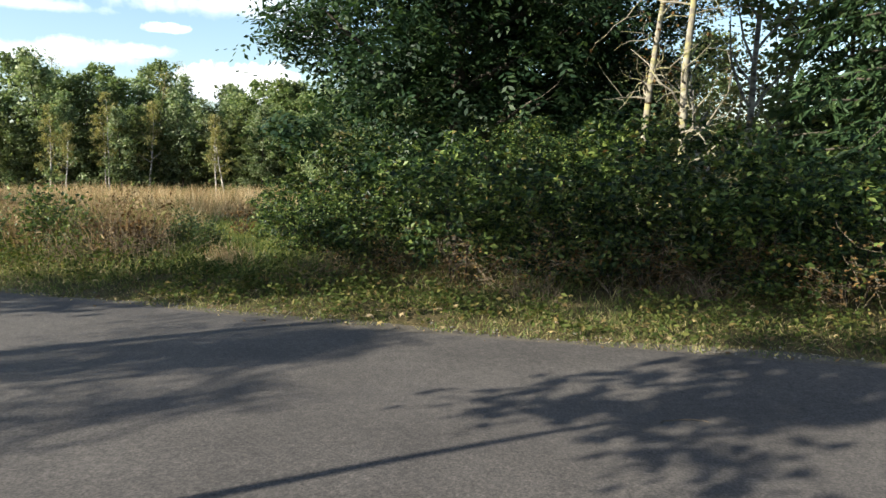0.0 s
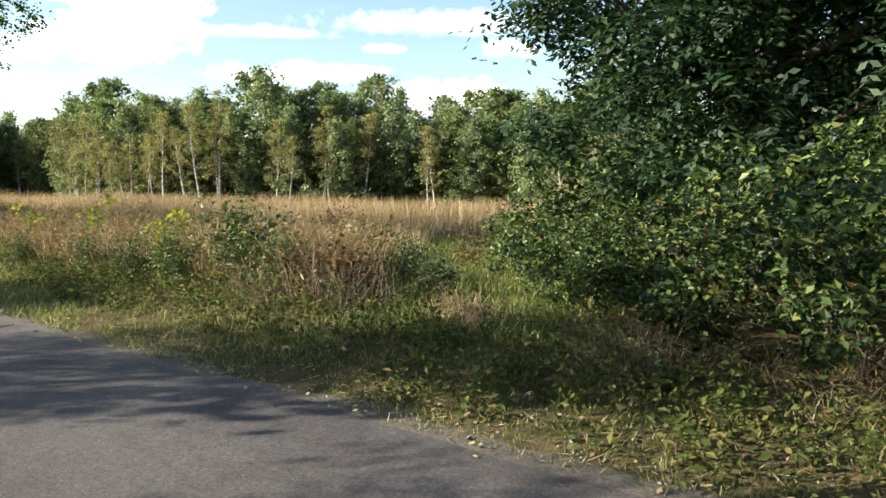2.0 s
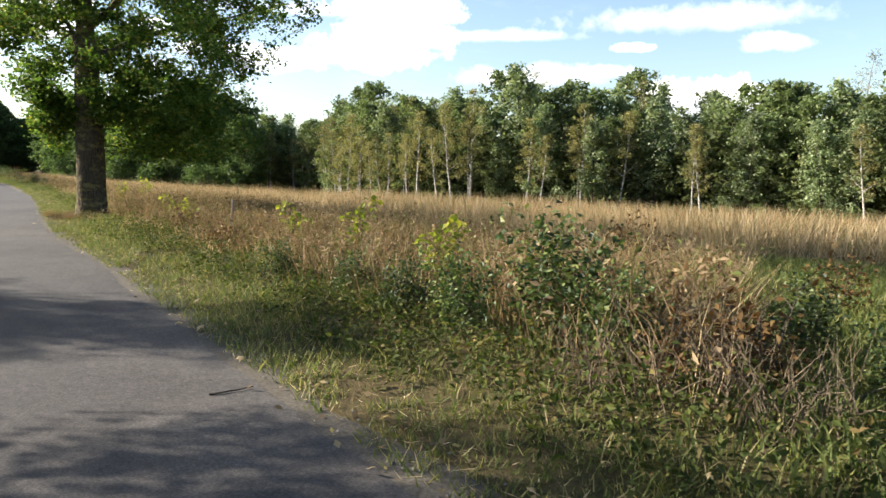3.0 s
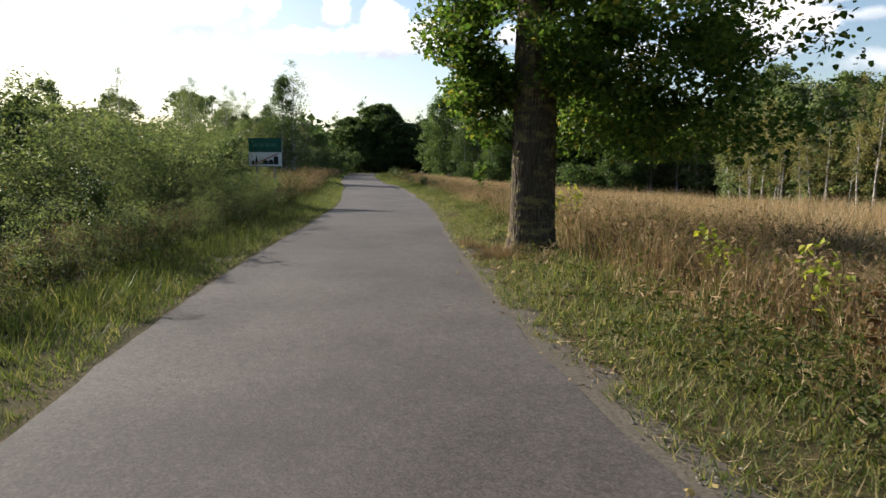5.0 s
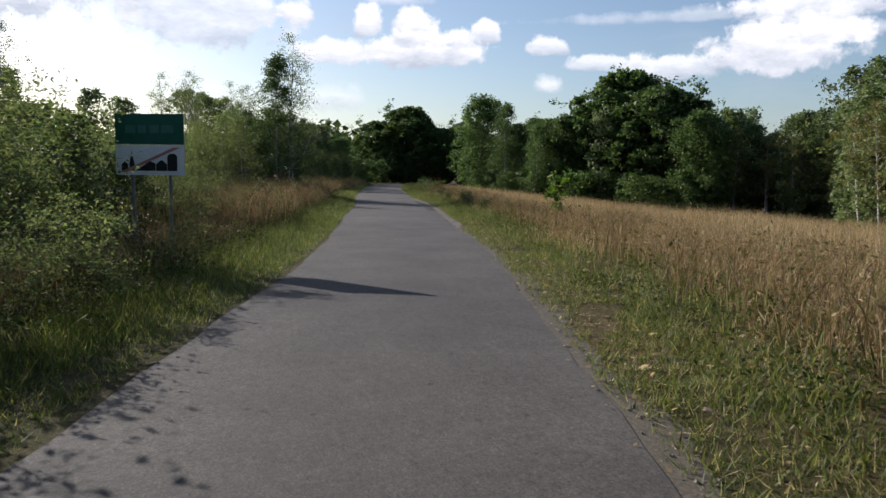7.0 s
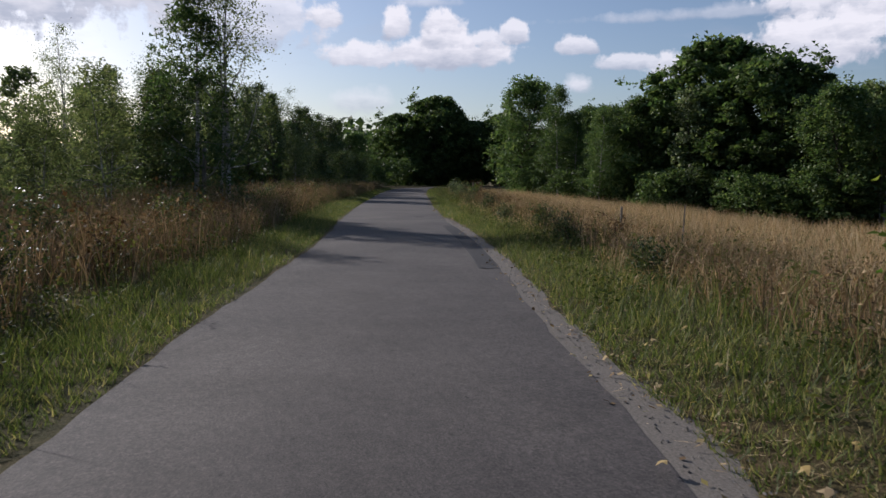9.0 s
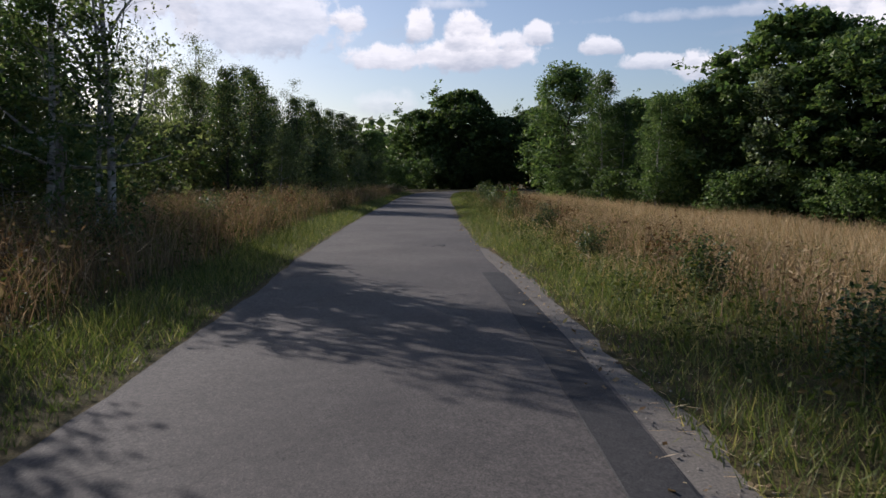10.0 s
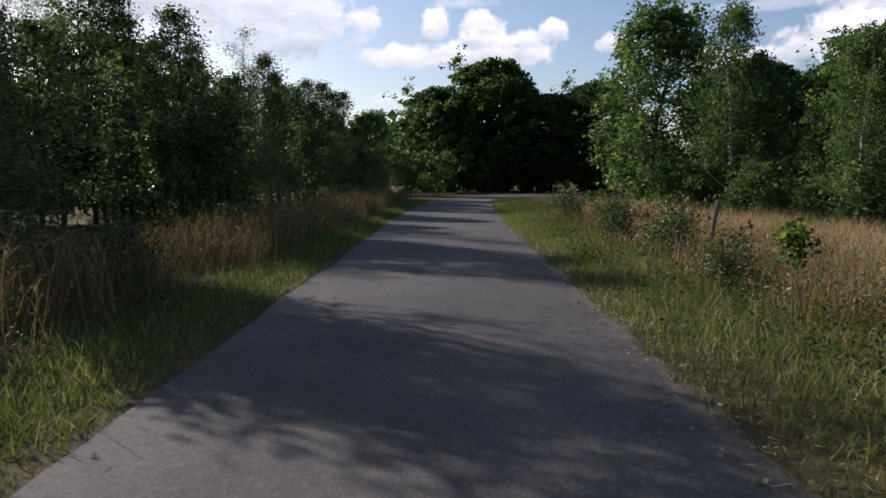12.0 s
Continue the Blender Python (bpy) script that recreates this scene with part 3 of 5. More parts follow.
def strip_on_road(name, x0, x1, inner, outer, z, mat, label, category, ragged=0.0, seed=3.0):
    """A strip along the north edge between two x; inner and outer are metres from that edge."""
    sel = np.where((LINE[:, 0] <= x0) & (LINE[:, 0] >= x1))[0]
    rows = []
    for q, i in enumerate(sel):
        end = min(q, len(sel) - 1 - q) / 6.0
        a = LINE[i, 2] + inner
        b = LINE[i, 2] + outer * (min(1.0, 0.3 + end) if ragged else 1.0) + ragged * wave(LINE[i, 0], LINE[i, 1], 0.9, seed + 1)
        for u, dz in ((a, -0.004), (a + 0.01, 0), ((a + b) / 2, 0), (b - 0.05, -0.004), (b, -0.016)):
            zz = z - 0.012 * min(1.0, (u / LINE[i, 2])) ** 2 + dz
            rows.append((LINE[i, 0] + LINE_N[i, 0] * u, LINE[i, 1] + LINE_N[i, 1] * u, zz))
    i, j = np.meshgrid(np.arange(len(sel) - 1), np.arange(4), indexing="ij")
    f = np.stack([i * 5 + j, i * 5 + j + 1, (i + 1) * 5 + j + 1, (i + 1) * 5 + j], -1).reshape(-1, 4)
    tagged(new(name, raw_mesh(name, np.array(rows), f, mat)), label, category, kind="structure")


build_ground()
build_road()
strip_on_road("road_patch", -63.2, -72.5, -0.36, 0.0, 0.006, M["patch"], "dark newer asphalt patch along the road's edge", "road patch")
strip_on_road("gravel_shoulder", -55.0, -76.0, -0.12, 0.30, -0.004, M["gravel"], "pale crushed gravel shoulder along the asphalt", "shoulder", 0.13)
strip_on_road("gravel_edge", -4.0, -55.5, -0.16, 0.30, -0.005, M["grit"], "thin gritty road edge with loose stones", "shoulder", 0.15, 8.0)
strip_on_road("grit_edge", -75.5, -119.0, -0.16, 0.22, -0.005, M["grit"], "thin gritty road edge with loose stones", "shoulder", 0.15, 5.0)


# ---- trees and shrubs ----
def limb(start, direction, length, radius, r, rise=0.25, bend=0.18, n=7, tip=0.2):
    pts, d = [np.array(start, float)], unit(np.array(direction, float))
    for i in range(n - 1):
        d = unit(d + r.normal(size=3) * bend + np.array([0, 0, rise / n]))
        pts.append(pts[-1] + d * length / (n - 1))
    return np.array(pts), np.linspace(radius, radius * tip, n)


def along(line, t):
    pts, rad = line
    i = min(int(t * (len(pts) - 1)), len(pts) - 2)
    u = t * (len(pts) - 1) - i
    return pts[i] * (1 - u) + pts[i + 1] * u, rad[i] * (1 - u) + rad[i + 1] * u


def make_tree(name, label, seed, height, trunk_r, bare, spread, leaf_n, leaf_size, leaf_mat, bark, shape="round", limbs=14, twigs=5,
              slim=0.55, clump=0.5, droop=0.25, lean=0.03, trunks=1, sides=7, category="tree", compound=0, crown_low=0.0, group="", fill=0.0, fill_low=0.0, plain=False, hollow=0.0, lifted=None):
    """A tree or shrub as an Empty with a trunk (stem and limbs) and a crown of single leaves round the twigs."""
    r = np.random.default_rng(seed)
    lines, tips = [], []
    for q in range(trunks):
        a = r.uniform(0, 2 * np.pi)
        off = np.array([math.cos(a), math.sin(a), 0]) * (0.0 if trunks == 1 else spread * r.uniform(0.05, 0.35))
        h = height * (1.0 if q == 0 else r.uniform(0.6, 0.98))
        way = np.array([0, 0, 1.0]) + r.normal(size=3) * [lean, lean, 0] + off * (0.9 / max(h, 1) if trunks > 1 else 0)
        stem = limb(off * 0.5 + [0, 0, -0.12], way, h * 0.97, trunk_r * (1 if q == 0 else r.uniform(.5, .9)), r, 0.3, 0.05, 11, 0.08)
        flare = stem[1].copy()
        flare[0] *= 1.35
        lines.append((stem[0], flare))
        for i in range(max(2, limbs // trunks)):
            t = bare + (1 - bare) * (i + r.uniform(0, 1)) / max(2, limbs // trunks)
            t = min(t, 0.97)
            u = (t - bare) / (1 - bare)
            if shape == "round":
                w = math.sin(math.pi * (0.18 + 0.78 * u)) ** 0.7
            elif shape == "cone":
                w = (1 - u) ** 0.8 + 0.10
            elif shape == "column":
                w = 0.75 * (1 - u ** 3) + 0.15
            else:  # vase
                w = 0.55 + 0.45 * math.sin(math.pi * min(1, 0.2 + 0.6 * u))
            p, rad = along(stem, t)
            a = i * 2.4 + r.uniform(-0.5, 0.5)
            if lifted is not None and t < 0.45 and (math.cos(a) * lifted[0] + math.sin(a) * lifted[1] < -0.15 or math.cos(a) > 0.1):
                continue
            up = {"round": 0.25 + 0.9 * u, "cone": 0.15 + 0.4 * u, "column": 0.9 + 0.5 * u, "vase": 0.8 + 0.5 * u}[shape]
            ln = spread * w * r.uniform(0.75, 1.15)
            lb = limb(p, (math.cos(a), math.sin(a), up), ln * (1.05 if up < 0.7 else 1.25), min(rad * 0.6, 0.035 * ln + 0.01), r, 0.35 if shape != "cone" else 0.0, 0.16)
            lines.append(lb)
            for k in range(twigs):
                tt = r.uniform(0.3, 1.0)
                p2, rad2 = along(lb, tt)
                d2 = unit(r.normal(size=3) * [1, 1, 0.55] + [math.cos(a) * 0.7, math.sin(a) * 0.7, 0.15])
                tw = limb(p2, d2, ln * r.uniform(0.25, 0.5), max(rad2 * 0.5, 0.004), r, -0.2, 0.2, 4)
                if not plain:
                    lines.append(tw)
                tips += [tw[0][1], tw[0][2], tw[0][3]]
            tips += [lb[0][-1], lb[0][-2], lb[0][-3]]
        tips += [stem[0][-1], stem[0][-2]]
    tips = np.array(tips)
    if crown_low:
        tips = tips[tips[:, 2] > crown_low]
    top = thing(name, label, category, group)
    n_fill = int(leaf_n * fill)
    pick = r.integers(0, len(tips), leaf_n - n_fill)
    sc = (clump * r.uniform(0.4, 1.3, (len(tips), 1)))[pick]
    c = tips[pick] + np.clip(r.normal(size=(len(pick), 3)), -1.6, 1.6) * sc * [0.55, 0.55, 0.38]
    tall = np.percentile(c[:, 2], 99.3)
    if n_fill:
        # lumps of foliage that close the crown between the twigs
        m = max(12, n_fill // (30 if compound else 55))
        u = r.uniform(0, 1, m) ** 0.85
        prof = {"round": np.sin(np.pi * (0.16 + 0.80 * u)) ** 0.65, "cone": (1 - u) ** 0.75 + 0.08, "column": 0.75 * (1 - u ** 3) + 0.12, "vase": 0.75 + 0.3 * u - 0.55 * u ** 4}[shape]
        a = r.uniform(0, 2 * np.pi, m)
        rad = spread * prof * np.sqrt(r.uniform(0.06, 1.0, m)) * (1 + 0.14 * np.sin(3 * a + seed) + 0.10 * np.sin(7 * u + 2 * a))
        z = fill_low * tall + (0.99 - fill_low) * tall * u
        rad = np.where(z < 0.3 * tall, np.maximum(rad, hollow), rad)
        lump = np.stack([rad * np.cos(a), rad * np.sin(a), z], 1)
        k = r.integers(0, m, n_fill)
        size = (clump * r.uniform(0.5, 1.2, (m, 1)))[k]
        c = np.concatenate([c, lump[k] + np.clip(r.normal(size=(n_fill, 3)), -1.5, 1.5) * size * [0.55, 0.55, 0.38]])
    c[:, 2] = np.maximum(c[:, 2], 0.03 + 0.05 * r.uniform(size=len(c)))
    if lifted is not None:
        # pruned towards the road: the crown is higher on that side
        out = -(c[:, 0] * lifted[0] + c[:, 1] * lifted[1])
        east = c[:, 0] * 0.75 - c[:, 1] * 0.66
        keep = ~((out > 1.45) & (c[:, 2] < 4.6 + 0.5 * (out - 1.5))) & ~((east > 0.25) & (c[:, 2] < 3.5) & (out > -1.2))
        c, out = c[keep], out[keep]
        west = -c[:, 0]
        c = c[~((west > 1.1) & (out > -1.0) & (c[:, 2] < 4.4 + 0.35 * (west - 1.1)))]
        # branches that hang low over the field
        for q in range(48):
            a = r.uniform(0.4, 2.3)
            d = r.uniform(0.8, 4.0 if a < 2.2 else 2.8)
            mid = np.array([d * math.cos(a), d * math.sin(a), r.uniform(1.9, 4.2)])
            if q > 30:
                a, d = r.uniform(0, 6.28), r.uniform(0.6, 3.6)
                mid = np.array([d * math.cos(a), d * math.sin(a), r.uniform(4.0, 7.0)])
            c = np.concatenate([c, mid + np.clip(r.normal(size=(260, 3)), -1.6, 1.6) * [0.34, 0.34, 0.22]])
    if lifted is not None:
        # kept clear of the lane
        ahead, right = -(c[:, 0] + 2.15) * 0.93 + (c[:, 1] + 1.75) * 0.37, (c[:, 0] + 2.15) * 0.37 + (c[:, 1] + 1.75) * 0.93
        c = c[~((ahead > 0) & (right < 0.74 * ahead) & (c[:, 2] < 1.6 + 0.27 * ahead))]
    if lifted is not None:
        for q in range(40):
            o, t = r.uniform(0.5, 1.6), r.uniform(-1.6, 0.3)
            mid = np.array([-0.375 * o + 0.927 * t, -0.927 * o - 0.375 * t, r.uniform(2.15, 4.0)])
            c = np.concatenate([c, mid + np.clip(r.normal(size=(150, 3)), -1.6, 1.6) * [0.23, 0.23, 0.17]])
        low = c[(c[:, 2] > 4.6) & (c[:, 2] < 8.0)]
        c = np.concatenate([c, low + np.clip(r.normal(size=low.shape), -1.5, 1.5) * 0.13])
        # narrow over the road, with full low boughs over the field and round the stem
        side, deep = c[:, 0] * 0.66 + c[:, 1] * 0.75, -c[:, 0] * 0.75 + c[:, 1] * 0.66
        c = c[~((side < -1.25 - 0.62 * (c[:, 2] - 2.4)) & (c[:, 2] < 6.0))]
        for q in range(80):
            s0, d0, z0 = r.uniform(0.4, 3.2), r.uniform(-0.2, 2.5), r.uniform(2.1, 4.9)
            if q > 33:
                a, d = r.uniform(0, 6.28), r.uniform(0.4, 1.1)
                s0, d0, z0 = d * math.cos(a), d * math.sin(a), r.uniform(2.85, 4.9)
            if q > 54:
                s0, d0, z0 = r.uniform(-2.4, 0.6), r.uniform(3.3, 4.8), r.uniform(2.9, 3.9)
            mid = np.array([0.66 * s0 - 0.75 * d0, 0.75 * s0 + 0.66 * d0, z0])
            c = np.concatenate([c, mid + np.clip(r.normal(size=(230, 3)), -1.6, 1.6) * [0.30, 0.30, 0.19]])
        # the leaves gather in boughs with sky between them
        wave = np.sin(c @ [3.1, 1.7, 1.2] + 0.4) + np.sin(c @ [-1.5, 2.9, 2.1] + 2.0) + np.sin(c @ [0.7, -1.9, 4.3] + 1.1)
        full = c[(wave > 0.55) & (c[:, 2] > 2.6)]
        c = c[(wave > -0.45) | (c[:, 2] < 2.6)]
        c = np.concatenate([c, full + np.clip(r.normal(size=full.shape), -1.5, 1.5) * 0.10])
    k = height / tall
    c[:, 2] *= k
    v, f = tubes(lines, sides)
    v[:, 2] *= k
    mesh_part("trunk", raw_mesh("trunk", v, f, bark, True), top)
    if compound:
        v, f = compound_leaves(c, leaf_size * 3.2, compound, leaf_size, r)
    elif lifted is not None:
        v, f = broad_leaves(c, leaf_size, droop, r)
    else:
        v, f = leaves(c, leaf_size, slim, droop, 0.4, r)
        if plain:
            v, f = v.reshape(-1, 4, 3)[:, [0, 1, 2]].reshape(-1, 3), np.arange(3 * len(c)).reshape(-1, 3)
    mesh_part("crown", raw_mesh("crown", v, f, leaf_mat), top)
    return top


def set_at(ob, x, y, turn=0.0, scale=1.0, sink=0.03):
    z = float(land(x, y)[0]) - sink
    ob.matrix_basis = Matrix.LocRotScale((x, y, z), Euler((0, 0, turn)), (scale, scale, scale))
    return ob


def copy_at(ob, x, y, turn=0.0, scale=1.0, sink=0.03, stretch=1.0):
    """Another one of the same kind; the copy keeps its own size."""
    z = float(land(x, y)[0]) - sink
    c = copy_thing(ob, Matrix())
    c.matrix_basis = Matrix.LocRotScale((x, y, z), Euler((0, 0, turn)), (scale, scale, scale * stretch))
    return c


def scatter_kind(kinds, spots, r, jitter=0.0, lo=0.85, hi=1.15):
    """Plants the kinds in turn at the spots (x, y, wanted height); the first of each kind is the built one."""
    used = set()
    for q, (k, x, y, h) in enumerate(spots):
        ob, built = kinds[k]
        s = h / built
        x, y = x + r.uniform(-jitter, jitter), y + r.uniform(-jitter, jitter)
        turn = r.uniform(0, 6.28)
        if k in used:
            copy_at(ob, x, y, turn, s * r.uniform(lo, hi) if lo != hi else s)
        else:
            set_at(ob, x, y, turn, s)
            used.add(k)


# the old roadside maple
def furrowed_trunk(ob, base_r, height, r):
    """Gives a tree a thick stem of its own, with root flare and deep furrows."""
    sides, rings = 192, 150
    z = np.linspace(-0.15, height, rings)
    a = np.linspace(0, 2 * np.pi, sides, endpoint=False)
    A, Z = np.meshgrid(a, z)
    rad = base_r * (1 - 0.06 * Z / height - 0.46 * np.clip((Z - 0.5 * height) / (0.5 * height), 0, 1) ** 1.3) + 0.10 * np.exp(-np.maximum(Z, 0) / 0.22) * (1 + 0.6 * np.sin(5 * A + 1))
    rad = rad * (1 + 0.05 * np.sin(2 * A + 0.4 * Z) + 0.03 * np.sin(3 * A - 0.9 * Z))
    furrow = np.abs(np.sin(23 * A + 0.7 * np.sin(2.1 * Z + 2 * A) + 0.35 * np.sin(7.3 * Z + 5 * A)))
    fine = np.abs(np.sin(41 * A + 0.8 * np.sin(5.9 * Z + 3 * A)))
    plates = 0.85 + 0.15 * np.sin(23 * Z + 6 * np.sin(3 * A) + 2.0 * np.sin(11 * A))
    rad = rad + (0.024 * furrow ** 0.6 + 0.012 * fine) * plates - 0.02 + r.normal(size=rad.shape) * 0.004
    v = np.stack([rad * np.cos(A), rad * np.sin(A), Z], -1).reshape(-1, 3)
    i, j = np.meshgrid(np.arange(rings - 1), np.arange(sides), indexing="ij")
    k = (j + 1) % sides
    f = np.stack([i * sides + j, i * sides + k, (i + 1) * sides + k, (i + 1) * sides + j], -1).reshape(-1, 4)
    mesh_part("stem", raw_mesh("stem", v, f, M["maple_bark"], True), ob, "thick furrowed bark, mossy on one side")


maple = make_tree("maple_tree", "old roadside maple with furrowed bark and broad green crown", 11, 12.0, 0.29, 0.24, 5.2, 84000, 0.088, M["maple_leaf"], M["maple_bark"],
                  "round", 26, 10, 0.95, 0.5, 0.35, 0.0, sides=12, crown_low=1.9, fill=0.5, fill_low=0.14, hollow=1.0, lifted=(0.33, 0.94))
furrowed_trunk(maple, 0.335, 5.8, np.random.default_rng(2))
set_at(maple, -34.72, 26.98, 0.0)

# the dark trees at the junction
ash = make_tree("ash_tree", "tall dark green ash tree with pinnate leaves above brambles", 21, 11.5, 0.20, 0.08, 3.6, 26000, 0.14, M["dark_leaf"], M["dark_bark"],
                "round", 26, 8, clump=0.55, compound=5, fill=0.8, fill_low=0.05)
set_at(ash, -12.6, 27.4, 0.0)
copy_at(ash, -11.2, 29.2, 4.0, 0.9)

bush_a = make_tree("bramble_bush", "dense dark green bramble and elder thicket", 31, 2.3, 0.025, 0.02, 1.25, 4600, 0.098, M["thicket_shade_leaf"], M["dark_twig"], "vase", 16, 4, 0.7, 0.25, 0.2, 0.1, 5, 3, "bush", group="junction thicket", fill=0.35)
bush_b = make_tree("bramble_bush", "dense dark green bramble and elder thicket", 32, 2.0, 0.025, 0.02, 1.3, 4600, 0.092, M["thicket_shade_leaf"], M["dark_twig"], "vase", 16, 4, 0.62, 0.25, 0.3, 0.1, 5, 3, "bush", group="junction thicket", fill=0.35)
bush_c = make_tree("elder_bush", "fresh green elder bush with broad leaflets", 33, 2.6, 0.03, 0.05, 1.2, 1800, 0.08, M["thicket_shade_leaf"], M["dark_twig"], "vase", 14, 5, 0.6, 0.34, 0.3, 0.1, 4, 4, "bush", compound=5, group="junction thicket", fill=0.4)
bush_d = make_tree("dry_bramble", "tangle of brown withered bramble stems and leaves", 34, 1.2, 0.012, 0.0, 0.9, 550, 0.05, M["rusty_leaf"], M["twig"], "vase", 22, 6, 0.5, 0.3, 0.3, 0.2, 8, 3, "bush", group="junction thicket")
kinds = [(bush_a, 2.3), (bush_b, 2.0), (bush_c, 2.6), (bush_d, 1.2)]
r0 = np.random.default_rng(5)
spots = []
for k, x, y, h in [(1, -14.2, 22.4, 1.0), (0, -13.2, 21.5, 1.2), (1, -12.2, 21.1, 1.3), (3, -11.6, 20.3, .9), (0, -11.2, 20.9, 1.4), (1, -10.2, 20.7, 1.4), (3, -9.6, 20.0, .9), (0, -9.2, 20.4, 1.4), (1, -8.2, 20.2, 1.4), (3, -8.6, 19.7, .8),
                   (2, -7.2, 20.0, 1.5), (0, -6.0, 19.8, 1.6), (1, -4.8, 19.6, 1.6), (2, -4.0, 20.5, 1.9), (1, -14.8, 24.0, 1.1), (0, -13.7, 23.3, 1.6), (1, -12.5, 22.8, 1.7), (2, -11.3, 22.7, 1.9), (0, -10.2, 22.3, 1.8),
                   (1, -9.0, 22.2, 1.7), (0, -7.8, 22.0, 1.7), (2, -6.6, 21.8, 1.8), (1, -5.2, 21.4, 2.0), (1, -15.4, 25.8, 1.0), (0, -14.8, 27.2, 1.3), (1, -15.5, 29.6, 1.4), (2, -11.4, 24.9, 2.2), (2, -9.9, 25.2, 2.2), (0, -8.0, 24.4, 1.9),
                   (1, -6.0, 24.0, 1.9), (0, -3.8, 23.0, 2.2), (2, -2.6, 21.4, 2.2), (3, -13.3, 20.8, .6), (3, -12.6, 20.4, .6), (3, -10.5, 20.2, .8), (3, -7.4, 19.3, .7)]:
    spots.append((k, x, y, h))
scatter_kind(kinds, spots, r0, 0.1)


def dead_tree(seed, height, radius, branches, lean):
    r = np.random.default_rng(seed)
    top = thing("dead_birch", "thin dying birch with lichen-yellow bark and bare twigs", "tree", "dying birches")
    stem = limb((0, 0, -0.1), (lean, 0.02, 1), height, radius, r, 0.2, 0.05, 12, 0.25)
    lines = [stem]
    for i in range(branches):
        p, rad = along(stem, r.uniform(0.12, 0.97))
        a = r.uniform(0, 6.28)
        b = limb(p, (math.cos(a), math.sin(a), r.uniform(0.0, 0.7)), r.uniform(0.7, 1.7), rad * 0.35, r, r.uniform(-.5, .4), 0.28, 8)
        lines.append(b)
        for k in range(4):
            p2, rad2 = along(b, r.uniform(0.25, 0.95))
            lines.append(limb(p2, r.normal(size=3) * [1, 1, .6], r.uniform(0.25, 0.7), rad2 * 0.6, r, -0.2, 0.3, 5))
    v, f = tubes(lines, 7)
    mesh_part("trunk", raw_mesh("trunk", v, f, M["lichen_bark"], True), top)
    tips = np.concatenate([l[0][-2:] for l in lines[1:]])
    pick = tips[r.integers(0, len(tips), 220)] + r.normal(size=(220, 3)) * 0.12
    v, f = leaves(pick, 0.07, 0.6, 0.3, 0.4, r)
    mesh_part("crown", raw_mesh("crown", v, f, M["rusty_leaf"]), top, "few withered brown leaves")
    return top


set_at(dead_tree(81, 7.5, 0.068, 26, -0.03), -9.6, 24.2, 0.0)
set_at(dead_tree(82, 8.0, 0.075, 28, 0.05), -9.05, 23.9, 1.0)


def spruce(seed, height, spread, sprays):
    r = np.random.default_rng(seed)
    top = thing("spruce_tree", "dark green spruce with drooping needle branches", "tree")
    stem = limb((0, 0, -0.1), (0, 0, 1), height, 0.15, r, 0.1, 0.015, 10, 0.1)
    lines, C, D = [stem], [], []
    for i in range(sprays):
        t = 0.10 + 0.88 * i / sprays
        p, rad = along(stem, t)
        a = i * 2.39996
        ln = spread * (1 - t) ** 0.8 * r.uniform(0.8, 1.1) + 0.15
        b = limb(p, (math.cos(a), math.sin(a), 0.15), ln, rad * 0.3, r, -0.5, 0.07, 8)
        lines.append(b)
        for k in range(int(10 + ln * 9)):
            p2, _ = along(b, r.uniform(0.12, 1.0))
            w = np.array([math.cos(a) * .5, math.sin(a) * .5, -0.7]) + r.normal(size=3) * [.6, .6, .25]
            w = unit(w)
            m = 9
            s = np.linspace(0, r.uniform(0.2, 0.5), m)[:, None]
            C.append(p2 + w * s + r.normal(size=(m, 3)) * 0.015)
            D.append(np.repeat(w[None], m, 0))
    v, f = tubes(lines, 6)
    mesh_part("trunk", raw_mesh("trunk", v, f, M["dark_bark"], True), top)
    v, f = leaves(np.concatenate(C), 0.19, 0.34, 0.3, 0.3, r, np.concatenate(D) * 2.0)
    mesh_part("crown", raw_mesh("crown", v, f, M["needle"]), top)
    return top


fir = spruce(91, 11.0, 3.3, 130)
set_at(fir, -4.9, 24.6)
copy_at(fir, -3.4, 28.9, 2.0, 0.95)
copy_at(fir, -1.5, 26.5, 4.0, 1.1)
light_tree = make_tree("aspen_tree", "sunlit yellow-green aspen behind the thicket", 24, 9, 0.10, 0.15, 2.0, 3600, 0.11, M["birch_leaf"], M["birch_bark"], "column", 20, 6, 0.8, 0.55, 0.3, 0.03, 1, 6)
set_at(light_tree, -7.4, 35.4)
copy_at(light_tree, -5.6, 36.0, 1.0, 0.95)
copy_at(light_tree, -5.5, 32.2, 2.2, 1.15)
copy_at(light_tree, -4.2, 33.8, 3.3, 1.1)

# unseen trees behind the side road, placed for their shade over the junction
shade_tree = make_tree("locust_tree", "sparse roadside locust tree with feathery leaves", 25, 8.5, 0.14, 0.42, 1.9, 1500, 0.19, M["dark_leaf"], M["dark_bark"], "round", 18, 7, clump=0.36, compound=5)
set_at(shade_tree, -22.6, 12.2, 0.3, 0.62)
copy_at(shade_tree, -25.2, 14.8, 1.3, 0.62)
hawthorn = make_tree("hawthorn_tree", "small dense hawthorn at the corner of the side road", 27, 4.3, 0.07, 0.7, 0.95, 2600, 0.12, M["bush_leaf"], M["dark_bark"], "round", 16, 6, 0.7, 0.30, 0.2, 0.05, crown_low=2.9, fill=0.3, fill_low=0.72)
set_at(hawthorn, -16.9, 13.5, 0.3, 1.0)
copy_at(hawthorn, -22.4, 15.9, 2.0, 1.2)
